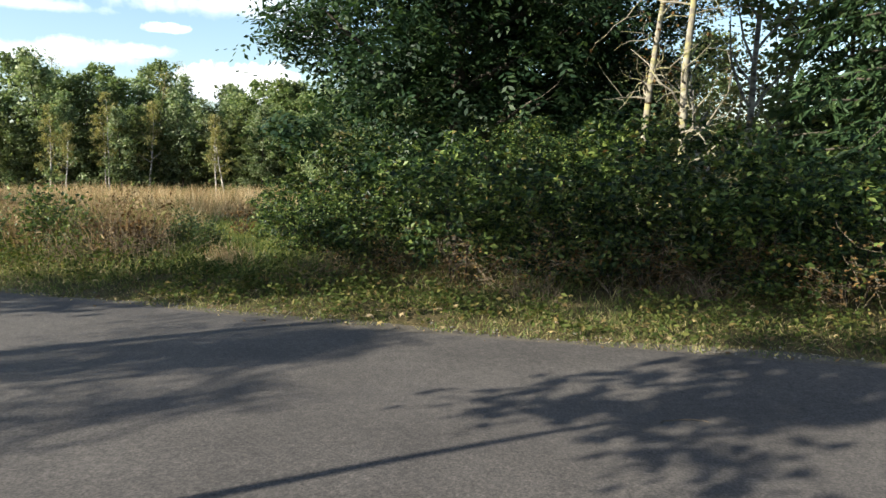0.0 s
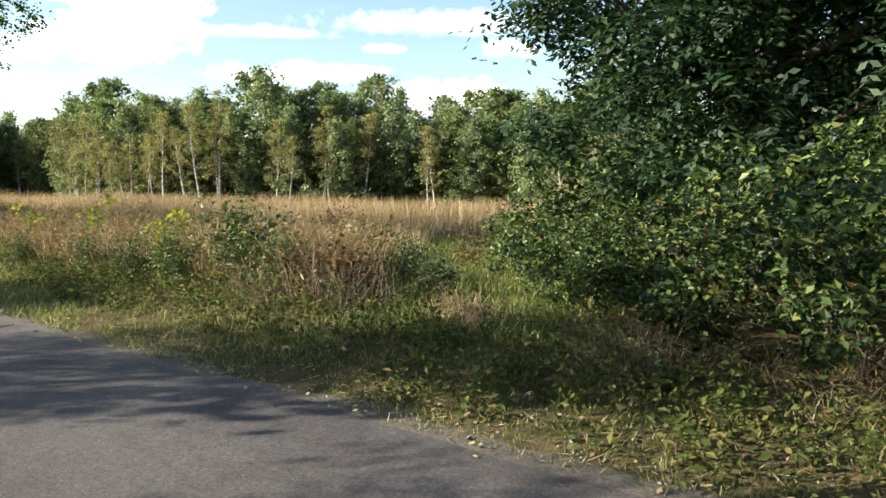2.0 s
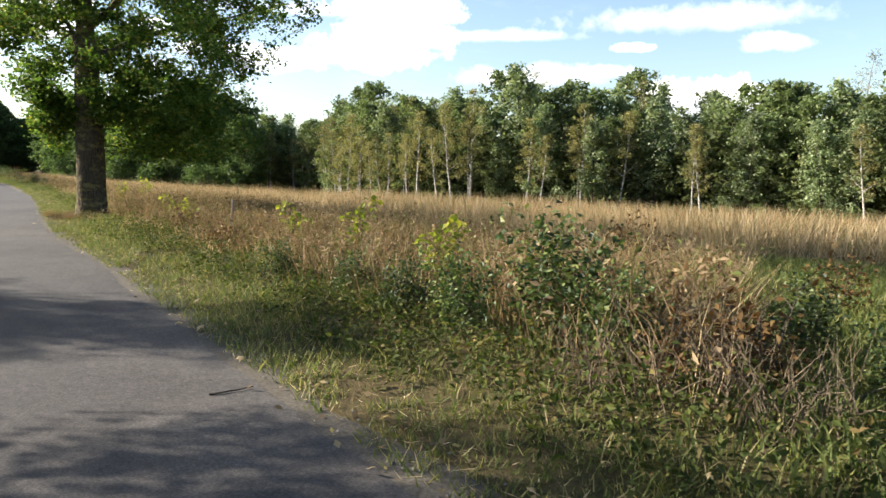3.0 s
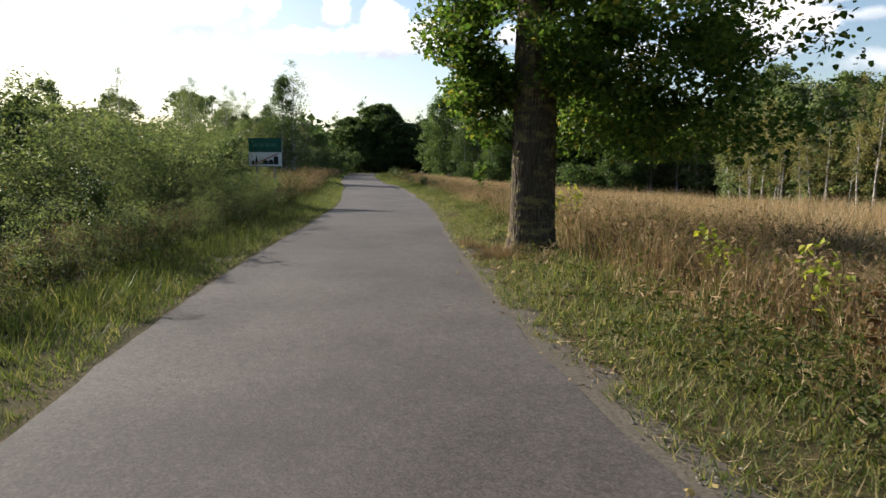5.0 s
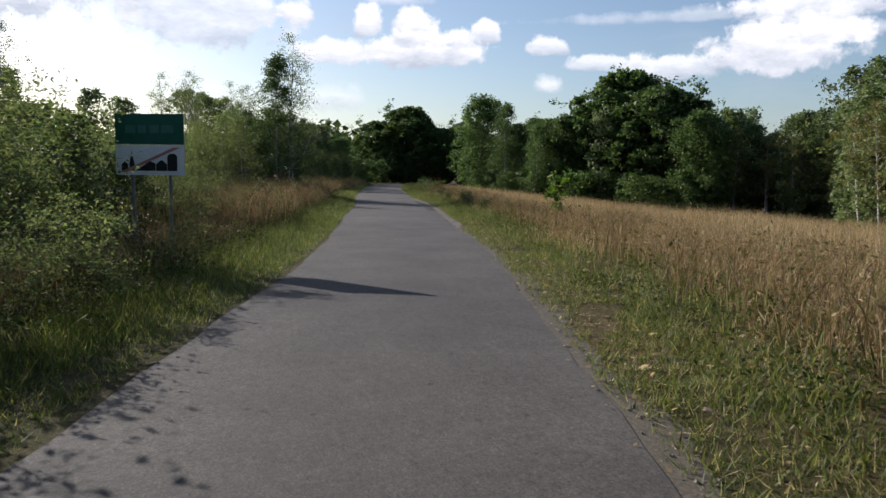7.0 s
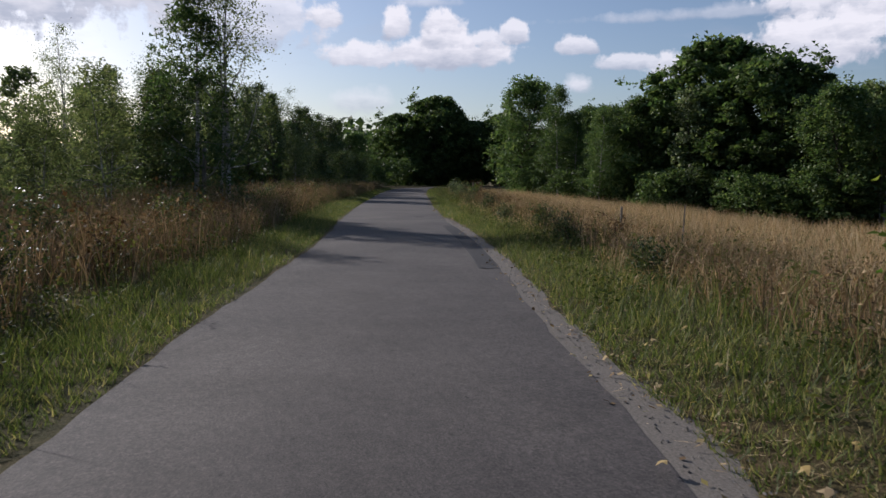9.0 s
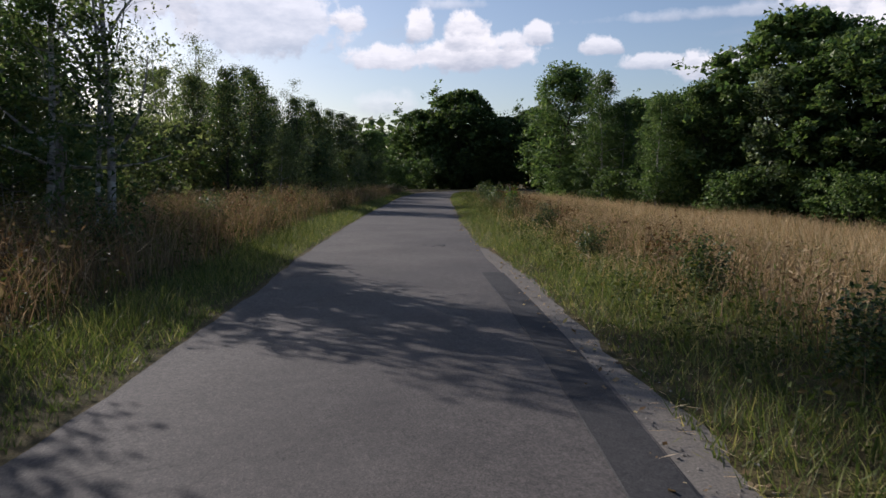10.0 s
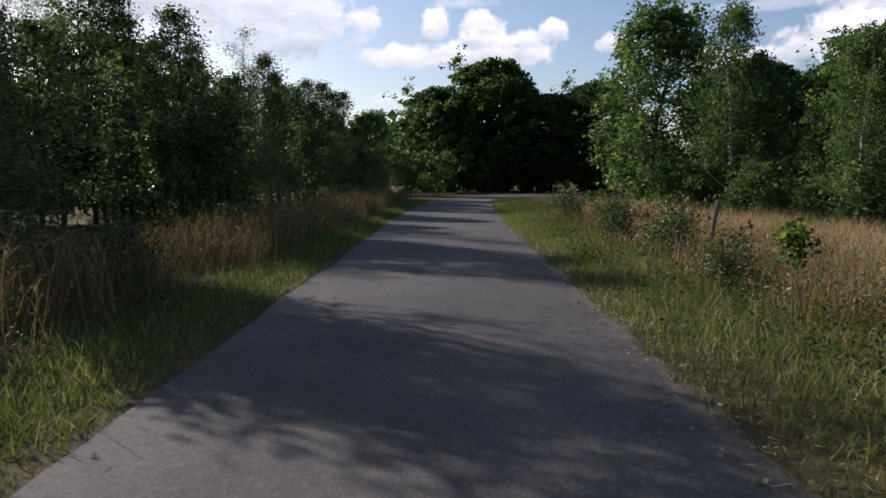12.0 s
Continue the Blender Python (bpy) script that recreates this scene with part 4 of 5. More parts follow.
# added out of view; its high crown shades the thicket and spares the road
high_tree = make_tree("ash_tree", "unseen tall ash beside the side road, added to shade the thicket", 26, 11.5, 0.16, 0.55, 2.6, 3000, 0.20, M["dark_leaf"], M["dark_bark"], "round", 20, 7, clump=0.5, compound=5, crown_low=6.9, fill=0.5, fill_low=0.62)
set_at(high_tree, -20.6, 14.4, 0.3, 0.75)
copy_at(shade_tree, -32.3, 14.8, 3.0, 0.8)

# far wood along the field
birch = make_tree("birch_tree", "slender young birch with white trunk and thin yellow-green crown", 41, 10, 0.14, 0.34, 1.4, 2300, 0.17, M["birch_leaf"], M["birch_bark"], "column", 16, 3, 1.08, 0.55, 0.5, 0.03, 1, 4, group="wood along the field", fill=0.3, fill_low=0.25, plain=True)
birch2 = make_tree("birch_tree", "slender young birch with white trunk and thin yellow-green crown", 42, 9, 0.13, 0.32, 1.3, 2100, 0.17, M["birch_leaf"], M["birch_bark"], "column", 14, 3, 1.08, 0.5, 0.5, 0.04, 2, 4, group="wood along the field", fill=0.2, fill_low=0.3, plain=True)
alder = make_tree("alder_tree", "dense dark green alder in a mixed wood", 43, 11, 0.14, 0.10, 2.7, 4600, 0.285, M["sunlit_wood_leaf"], M["dark_bark"], "round", 16, 4, 1.35, 0.62, 0.2, 0.03, 1, 4, group="wood along the field", fill=0.7, fill_low=0.03, plain=True)
poplar = make_tree("aspen_tree", "grey-green aspen with pale shimmering leaves", 44, 10, 0.12, 0.08, 2.2, 4400, 0.25, M["silver_leaf"], M["dark_bark"], "cone", 16, 4, 1.44, 0.7, 0.3, 0.03, 1, 4, group="wood along the field", fill=0.5, fill_low=0.06, plain=True)
bare_tree = make_tree("half_bare_tree", "tall half-bare tree with thin brownish crown", 45, 14, 0.13, 0.25, 1.9, 1500, 0.14, M["birch_leaf"], M["twig"], "column", 22, 5, 1.08, 0.6, 0.2, 0.02, 1, 4, group="wood along the field", plain=True)
under = make_tree("wood_shrub", "low mixed green shrub at the wood's edge", 46, 3.5, 0.04, 0.03, 1.9, 2300, 0.21, M["willow_leaf"], M["dark_bark"], "vase", 12, 4, 1.26, 0.6, 0.2, 0.1, 4, 3, "bush", group="wood along the field", fill=0.6, plain=True)
kinds = [(birch, 10), (birch2, 9), (alder, 11), (poplar, 10), (bare_tree, 14), (under, 3.5)]
spots = []
r1 = np.random.default_rng(17)
front = spline([(-4, 56, 0), (-20, 63, 0), (-32, 66, 0), (-46, 63, 0), (-58, 63, 0), (-68, 67, 0), (-77, 77, 0), (-85, 79, 0), (-92, 72, 0)], 1.3)
for i, (x, y, _) in enumerate(front):
    u = r1.uniform()
    if x < -36:
        k = 0 if u < 0.45 else 1 if u < 0.8 else 2 if u < 0.9 else 3
        h = r1.uniform(5.5, 8.2)
    else:
        k = 0 if u < 0.3 else 4 if u < 0.38 else 3 if u < 0.6 else 2 if u < 0.85 else 5
        h = r1.uniform(4.8, 7.6)
    spots.append((k, x + r1.uniform(-.8, .8), y + r1.uniform(0, 2.5) - (1.6 if k < 2 else 0), h if k != 5 else r1.uniform(2.5, 4)))
    if u > 0.45:
        spots.append((5, x + r1.uniform(-1, 1), y + r1.uniform(2.0, 3.5), r1.uniform(2.2, 4.0)))
for i, (x, y, _) in enumerate(front[::2]):
    d = unit(np.array([x + 30, y - 20.0]))
    spots.append((5, x + d[0] * 3.0 + r1.uniform(-1, 1), y + d[1] * 3.0, r1.uniform(4.2, 6.0)))
    for back in (3.2, 7.5):
        k = int(r1.choice([2, 2, 3, 4 if back < 5 else 2]))
        spots.append((k, x + d[0] * back + r1.uniform(-1.5, 1.5), y + d[1] * back + r1.uniform(-1.5, 1.5), r1.uniform(6.8, 10.2) + back * 0.10 - (1.2 if x > -36 else 0)))
for i, (x, y, _) in enumerate(front):
    d = unit(np.array([x + 30, y - 20.0]))
    k = int(r1.choice([2, 3, 3, 2, 0]))
    spots.append((k, x + d[0] * 5.2 + r1.uniform(-1, 1), y + d[1] * 5.2 + r1.uniform(-1, 1), r1.uniform(7.4, 9.4)))
    if i % 3 == 0:
        spots.append((3 if i % 2 else 2, x + d[0] * 10 + r1.uniform(-1.5, 1.5), y + d[1] * 10, r1.uniform(9.0, 11.5)))
spots += [(4, -53.8, 79.4, 13.5), (4, -55.5, 80.5, 12.5), (2, -67.6, 113, 17.5), (4, -44, 84, 13.0), (4, -26, 84, 12.5), (4, -23, 83, 12.2), (2, -88, 92, 15), (2, -93, 95, 16), (2, -84, 96, 15)]
scatter_kind(kinds, spots, r1, 0, 0.9, 1.1)

# nearer trees round the bend and on the field's west side
oak = make_tree("oak_tree", "big dense broad-crowned oak with dark green leaves", 51, 12, 0.28, 0.06, 6.0, 36000, 0.34, M["alder_leaf"], M["dark_bark"], "round", 24, 6, 1.3, 0.62, 0.2, 0.02, 1, 6, plain=True, group="trees by the bend", fill=0.85, fill_low=0.01)
pine = make_tree("alder_tree", "tall dark alder with layered uneven crown", 52, 11, 0.20, 0.06, 3.3, 19000, 0.25, M["alder_leaf"], M["dark_bark"], "round", 24, 6, 1.15, 0.75, 0.15, 0.02, 1, 6, plain=True, group="trees by the bend", fill=0.6, fill_low=0.02)
bend_birch = make_tree("birch_tree", "airy pointed birch with hanging yellow-green leaves", 53, 11, 0.12, 0.10, 2.6, 14000, 0.17, M["alder_leaf"], M["birch_bark"], "cone", 24, 6, 0.95, 0.6, 0.6, 0.02, 1, 6, plain=True, group="trees by the bend", fill=0.6, fill_low=0.02)
bend_shrub = make_tree("wood_shrub", "low dark green shrub under the trees", 54, 3.5, 0.04, 0.03, 1.9, 2600, 0.21, M["alder_leaf"], M["dark_bark"], "vase", 12, 4, 1.26, 0.6, 0.2, 0.1, 4, 3, "bush", group="trees by the bend", fill=0.6, plain=True)
kinds = [(oak, 12), (pine, 11), (bend_birch, 11), (bend_shrub, 3.5), (poplar, 10), (alder, 11)]
bend_trees = [(0, -148, 63.5, 12.0), (0, -151.0, 59.0, 9.8), (0, -144.5, 67.5, 8.6), (0, -154, 65, 11), (0, -145.5, 73, 10), (1, -123.0, 64.4, 12.2), (2, -115.9, 64.8, 11.2), (1, -124, 70, 9), (2, -108, 64.5, 8.4), (1, -128.3, 75.8, 10),
              (1, -106.5, 68, 9.6), (0, -104.5, 73.8, 14.6), (0, -99, 74, 12.5), (4, -101, 69, 9.8), (2, -113.5, 71.8, 10), (1, -90, 72, 9.5), (1, -110, 72, 10.5), (2, -117.5, 67.5, 9), (1, -111, 67.5, 9), (0, -131, 79, 10), (1, -124.5, 78, 9.5),
              (5, -118, 77, 11), (5, -130, 86, 10), (5, -154, 77, 10),
              (3, -143.5, 56.5, 3.6), (3, -127, 68, 2.8), (3, -146, 59, 4.2), (3, -151, 57, 4.2), (3, -155, 53, 4.5), (3, -143.2, 66, 3.6), (3, -144, 62.5, 4), (3, -119, 62.8, 2.8), (3, -112, 63.0, 3.0), (3, -126, 69, 3.7), (3, -94, 68.5, 3.4), (3, -97, 69, 3.6), (3, -101, 67, 3.6), (3, -107, 64.8, 3.2), (3, -102, 66, 3.2), (3, -130, 73, 3.4), (3, -145, 53, 4), (4, -150, 50, 5.5), (3, -116, 66, 3.4), (3, -110, 67, 3.4), (3, -105, 68, 3.4), (3, -99, 69, 3.4), (3, -123, 66, 3.8), (3, -92, 69.5, 3.4), (3, -89, 71, 3.6), (5, -84, 77, 9.5), (1, -140, 50.5, 6.5), (3, -136, 52.3, 2.6)]
seen_kinds = set()
r2 = np.random.default_rng(23)
for k, x, y, h in bend_trees:
    ob, built = kinds[k]
    if k < 4 and k not in seen_kinds:
        set_at(ob, x, y, r2.uniform(0, 6), h / built)
        seen_kinds.add(k)
    else:
        copy_at(ob, x, y, r2.uniform(0, 6), h / built)

# scrub along the south side
scrub_a = make_tree("willow_shrub", "leafy grey-green willow and birch scrub beside the road", 61, 3.0, 0.022, 0.03, 1.3, 3300, 0.09, M["willow_leaf"], M["dark_twig"], "vase", 18, 3, 0.42, 0.42, 0.2, 0.08, 6, 3, "bush", group="scrub along the road", fill=0.5)
scrub_b = make_tree("willow_shrub", "leafy grey-green willow and birch scrub beside the road", 62, 2.5, 0.022, 0.03, 1.4, 3300, 0.095, M["willow_leaf"], M["dark_twig"], "vase", 18, 3, 0.5, 0.42, 0.2, 0.08, 6, 3, "bush", group="scrub along the road", fill=0.55)
scrub_c = make_tree("aspen_shrub", "young aspen shrub with round green leaves", 63, 3.4, 0.022, 0.05, 0.9, 2800, 0.095, M["bush_leaf"], M["dark_twig"], "column", 18, 3, 0.8, 0.38, 0.3, 0.06, 4, 3, "bush", group="scrub along the road", fill=0.35)
scrub_d = make_tree("birch_shrub", "bushy young birch with fine yellow-green leaves", 64, 5.0, 0.05, 0.05, 1.6, 4600, 0.105, M["willow_leaf"], M["birch_bark"], "cone", 22, 4, 0.6, 0.5, 0.4, 0.05, 2, 4, "bush", group="scrub along the road", fill=0.5)
kinds = [(scrub_a, 3.0), (scrub_b, 2.5), (scrub_c, 3.4), (scrub_d, 5.0)]


def south(x, off):
    """A place off metres south of the road's middle line, near that x."""
    i = int(np.abs(LINE[:, 0] - x).argmin())
    return LINE[i, 0] - LINE_N[i, 0] * off, LINE[i, 1] - LINE_N[i, 1] * off


r3 = np.random.default_rng(29)
spots = []
for x in np.arange(-31.5, -58, -1.45):
    for off, h in ((3.9, 1.35), (5.3, 1.9), (7.4, 2.6)):
        if r3.uniform() < 0.86 and not (-53.5 < x < -46 and off < 5):
            px, py = south(x + r3.uniform(-.5, .5), off + r3.uniform(-.4, .5))
            spots.append((int(r3.choice([0, 1, 1, 2])), px, py, h * r3.uniform(0.85, 1.2) * (0.85 if x > -37 else 1) * (0.65 if x < -54.5 else 1)))
# a low front row close to the verge
for x in np.arange(-31.0, -46.5, -1.05):
    px, py = south(x + r3.uniform(-.4, .4), 3.05 + r3.uniform(-.25, .35))
    spots.append((int(r3.choice([0, 1])), px, py, r3.uniform(0.7, 1.15)))
for x, off, h, k in [(-74.6, 6.6, 3.4, 3), (-76.0, 6.6, 3.6, 3), (-75.2, 8.6, 4.4, 3), (-74.6, 9.0, 3.4, 0), (-80.6, 8.4, 3.2, 0), (-59.0, 8.0, 2.4, 0), (-60.6, 10.5, 3.0, 3), (-63.0, 12.0, 3.2, 3), (-66.0, 13.0, 3.6, 3), (-69.5, 13.5, 3.8, 3), (-70.6, 7.0, 3.9, 3),
                    (-70.5, 8.5, 3.0, 3), (-69.0, 9.5, 3.2, 0), (-61.5, 8.2, 2.4, 1), (-63.2, 8.8, 2.8, 0), (-64.8, 9.0, 2.6, 1), (-66.4, 9.4, 3.2, 3), (-67.8, 8.8, 2.8, 0), (-71.8, 9.2, 3.2, 0), (-73.2, 9.4, 3.6, 3), (-72.4, 11.0, 4.0, 3), (-78.4, 10.6, 4.2, 3), (-80.2, 11.0, 4.4, 3), (-82.4, 11.4, 4.0, 0), (-84.6, 11.8, 4.4, 3), (-86.6, 12.2, 4.2, 0)]:
    px, py = south(x, off)
    spots.append((k, px, py, h))
# a wall of aspens and birches; the low sun comes through its gaps
GROVES = [(-87.8, -89.5), (-93.6, -97.2), (-100.6, -102.3), (-105.0, -106.7), (-111.0, -121.0)]
grove_spots = []
for a, b in GROVES:
    for g in np.arange(a, b - 0.4, -1.15):
        for off, h in ((5.6, 3.2), (7.4, 5.4), (9.6, 7.0), (12.0, 7.6)):
            o = off + r3.uniform(-.4, .5)
            px, py = south(g + r3.uniform(-.25, .25) - 0.89 * o, o)
            if h < 5:
                spots.append((int(r3.choice([0, 2, 3])), px, py, h * r3.uniform(0.7, 1.15)))
            elif r3.uniform() < 0.8:
                grove_spots.append((px, py, h * r3.uniform(0.75, 1.12)))
scatter_kind(kinds, spots, r3, 0, 1, 1)
for x in np.arange(-30, -122, -2.4):
    px, py = south(x, (11 if x > -60 else 18 if x > -88 else 13) + r3.uniform(-1.2, 1.5))
    copy_at(under, px, py, r3.uniform(0, 6), r3.uniform(2.6, 3.4) / 3.5 * (1.4 if x < -60 else 1.0))
tall_birch = make_tree("birch_tree", "tall thin birch with hanging sparse grey-green leaves", 71, 8.5, 0.09, 0.15, 1.7, 5200, 0.08, M["willow_leaf"], M["birch_bark"], "column", 22, 6, 0.6, 0.55, 0.7, 0.03, 2, 6, group="birches south of the road", fill=0.15, fill_low=0.2)
set_at(tall_birch, -76.2, 32.0, 0.5)
copy_at(bend_birch, -75.9, 31.3, 1.0, 0.68)
grove_aspen = make_tree("aspen_tree", "young aspen with dense dark green leaves", 72, 6.5, 0.07, 0.10, 1.35, 7000, 0.10, M["bush_leaf"], M["dark_bark"], "column", 24, 5, 1.2, 0.45, 0.3, 0.03, 1, 5, plain=True, group="grove south of the road", fill=0.55, fill_low=0.08)
for q, (x, y, h) in enumerate(grove_spots + [(*south(-76.9, 7.6), 4.7), (*south(-78.6, 8.2), 4.7), (*south(-75.6, 7.4), 4.3), (*south(-77.6, 9.5), 4.9), (*south(-80.2, 8.6), 4.8)]):
    if q == 0:
        set_at(grove_aspen, x, y, 0.0, h / 6.5)
    else:
        copy_at(grove_aspen, x, y, x * 2.3, h / 6.5)
for x, y, h in [(-116, 28.9, 11.5), (-124, 30, 12), (-119, 33, 11), (-104, 33, 9), (-134, 36, 12), (-128, 41, 10), (-64, 21, 6), (-90, 26, 8)]:
    copy_at(tall_birch, x, y, x * 1.7, h / 8.5)
for x, y, h in [(-137, 29, 12), (-150, 32, 13), (-166, 36, 14), (-130, 22, 10), (-112, 20, 9), (-100, 15, 9), (-128, 34, 9), (-122, 38, 7), (-118, 40, 6), (-12.0, 33.5, 11), (-3.5, 31.5, 9.5), (-1, 28, 9)]:
    copy_at(alder, x, y, x * 1.3, h / 11)


def far_belt():
    """Distant woods all round, too far to tell one tree from the next."""
    r = np.random.default_rng(97)
    n = 60000
    a = r.uniform(0, 2 * np.pi, n)
    R = r.uniform(190, 250, n)
    top = 13 + 3.0 * np.sin(9 * a) + 2.2 * np.sin(23 * a + 1) + 1.6 * np.sin(61 * a + 2)
    z = top * r.uniform(0, 1, n) ** 0.8
    R = R + np.where(z > 0.75 * top, 8, 0)
    x, y = -60 + R * np.cos(a), 45 + R * np.sin(a)
    v, f = leaves(np.stack([x, y, z - 1.0], 1), 2.6, 0.8, 0.1, 0.5, r)
    tagged(new("far_wood", raw_mesh("far_wood", v, f, M["alder_leaf"])), "distant mixed woods along the horizon", "woods", kind="stuff")


far_belt()


# ---- grass and weeds ----
def field_points(n, x0, x1, lo, hi, r, side=1):
    """n random places between lo and hi metres off the road's middle line."""
    sel = np.where((LINE[:, 0] < x0) & (LINE[:, 0] > x1))[0]
    i = sel[r.integers(0, len(sel), n)]
    u = r.uniform(lo, hi, n)
    x = LINE[i, 0] + side * LINE_N[i, 0] * u + LINE_T[i, 0] * r.uniform(-.3, .3, n)
    y = LINE[i, 1] + side * LINE_N[i, 1] * u + LINE_T[i, 1] * r.uniform(-.3, .3, n)
    return x, y, u


def stuff(name, mat, v, f, label, category):
    tagged(new(name, raw_mesh(name, v, f, mat)), label, category, kind="stuff")


def merge(parts):
    V, F, b = [], [], 0
    for v, f in parts:
        V.append(v)
        F.append(f + b)
        b += len(v)
    return np.concatenate(V), np.concatenate(F)


def place(x, y):
    return np.stack([x, y, land(x, y) - 0.01], 1)


def beside_road(x, y, gap=0.02):
    """True where a place lies off the asphalt and off the gravel shoulder."""
    n, k = across(x, y)
    shoulder = np.where((n > 0) & (x < -54.5) & (x > -75.5), 0.20, 0.0)
    return np.abs(n) > LINE[k, 2] + gap + shoulder + 0.06 * wave(x, y, 0.8, 2.0)


def clearing(x, y):
    """How much a place belongs to the mown track between the thicket and the shrubs (0 to 1)."""
    cx = -15.3 - 0.17 * (np.asarray(y) - 22)
    half = 0.9 + 0.09 * (np.asarray(y) - 21)
    return np.clip(1.5 - np.abs(np.asarray(x) - cx) / half, 0, 1) * (np.asarray(y) > 21) * (np.asarray(y) < 35)


def thicket(x, y):
    return (np.asarray(x) > -14.2 - 0.12 * (np.asarray(y) - 21)) & (np.asarray(y) < 45)


r4 = np.random.default_rng(37)
# straw: bent stalks with a feathery head near the road, plain slivers farther out
parts = []
for n, lo, hi, hgt, wid, x0, simple in ((66000, 3.0, 9, 0.66, 0.0062, -15, False), (30000, 2.7, 6.5, 0.60, 0.0065, -15, False), (75000, 8, 20, 0.85, 0.016, -14, True), (70000, 18, 50, 0.9, 0.038, -5, True)):
    x, y, u = field_points(n, x0, -120, lo, hi, r4)
    keep = ((x > -103) | (u > 5.5)) & (wave(x, y, 1.3, 1.0) + wave(x, y, 5, 3.0) * .7 > -0.55 + 0.8 * np.clip((4.4 - u) / 1.6, 0, 1)) & (clearing(x, y) < 0.25) & ~thicket(x, y)
    x, y, u = x[keep], y[keep], u[keep]
    h = hgt * r4.uniform(0.4, 1.2, len(x)) * (1 + 0.3 * wave(x, y, 3, 2.0) + 0.25 * wave(x, y, 0.9, 5.0)) * np.clip(0.42 + (u - 3.2) / 7.0, 0.4, 1)
    root = place(x, y)
    parts.append(blades(root, h, wid * r4.uniform(0.6, 1.4, len(x)), 0.85, r4, simple))
    if not simple:
        k = r4.uniform(size=len(x)) < 0.28
        c = root[k] + np.stack([r4.normal(size=k.sum()) * .08, r4.normal(size=k.sum()) * .08, h[k] * 0.98], 1)
        v, f = leaves(c, 0.10, 0.15, -0.6, 0.4, r4)
        parts.append((v, np.concatenate([f[:, :3], f[:, [0, 2, 3]]])))
v, f = merge(parts)
stuff("dry_grass", M["dry_grass"], v, f, "tall dry straw-coloured meadow grass", "grass")

# the same on the south side, browner and mixed with weeds
parts = []
for n, lo, hi, x0, x1, hgt in ((42000, 3.0, 9.5, -53, -92, 0.88), (12000, 2.7, 4.6, -92, -122, 0.7), (7000, 3.3, 4.8, -30, -53, 0.5), (38000, 3.2, 8.5, -17, -120, 0.6), (22000, 3.6, 7.5, -16, -36, 0.6)):
    side = 1 if hgt == 0.6 else -1
    x, y, u = field_points(n, x0, x1, lo, hi, r4, side)
    keep = ((side < 0) | (x > -104) | (u > 5.2)) & (wave(x, y, 1.0, 8.0) > -0.3) & ~thicket(x, np.where(side > 0, y, 99)) & (clearing(x, y) < 0.2)
    x, y = x[keep], y[keep]
    h = hgt * r4.uniform(0.45, 1.25, len(x)) * (1 + 0.35 * wave(x, y, 2.2, 5.0))
    parts.append(blades(place(x, y), h, 0.009 * r4.uniform(0.6, 1.6, len(x)), 0.85, r4))
    k = r4.uniform(size=len(x)) < 0.6
    c = place(x, y)[k] + np.stack([r4.normal(size=k.sum()) * .06, r4.normal(size=k.sum()) * .06, h[k] * r4.uniform(0.5, 1.0, k.sum())], 1)
    v, f = leaves(c, 0.07, 0.45, 0.0, 0.5, r4)
    parts.append((v, np.concatenate([f[:, :3], f[:, [0, 2, 3]]])))
v, f = merge(parts)
stuff("brown_weeds", M["brown_weed"], v, f, "withered brown weeds and stalks", "weeds")

parts = []
for side in (1, -1):
    for n, lo, hi, hgt, x0, x1 in ((84000, 1.62, 2.8, 0.06, 2, -60), (34000, 2.4, 4.8, 0.13, 2, -60), (38000, 1.64, 2.9, 0.07, -60, -125), (20000, 2.3, 4.4, 0.16, -60, -125)):
        x, y, u = field_points(n if side > 0 else int(n * .8), x0, x1, lo, hi, r4, side)
        keep = beside_road(x, y) & (wave(x, y, 0.7, 6.0) + 0.5 * wave(x, y, 0.25, 2.0) > -0.45) & (side_road(x, y) > 0.05)
        x, y, u = x[keep], y[keep], u[keep]
        h = hgt * r4.uniform(0.5, 1.7, len(x)) * (1 + 0.5 * wave(x, y, 1.1, 4.0)) * np.where(x > -16, 0.65, 1.0)
        parts.append(blades(place(x, y), h, 0.009 * r4.uniform(0.6, 1.6, len(x)) * (1.2 if hgt < 0.1 else 0.85), 1.3, r4, hgt < 0.1))
v, f = merge(parts)
stuff("verge_grass", M["green_grass"], v, f, "short green and yellowing roadside grass", "grass")

# matted dry thatch between the green blades
parts = []
for side, n, lo, hi, x0, x1 in ((1, 60000, 1.75, 4.6, 2, -60), (1, 44000, 1.75, 4.6, -60, -122), (-1, 22000, 2.2, 4.8, -22, -60), (-1, 34000, 2.0, 5.5, -60, -122)):
    x, y, u = field_points(n, x0, x1, lo, hi, r4, side)
    keep = beside_road(x, y, 0.05) & (side_road(x, y) > 0.05) & (wave(x, y, 0.9, 11.0) + 0.6 * wave(x, y, 0.3, 3.0) > -0.75)
    x, y = x[keep], y[keep]
    parts.append(blades(place(x, y), 0.055 * r4.uniform(0.3, 1.6, len(x)), 0.009 * r4.uniform(0.6, 1.6, len(x)), 3.0, r4, True))
v, f = merge(parts)
stuff("dry_thatch", M["thatch"], v, f, "matted brown dry grass and litter on the verge", "grass")

# greener strips along the edges of the asphalt
parts = []
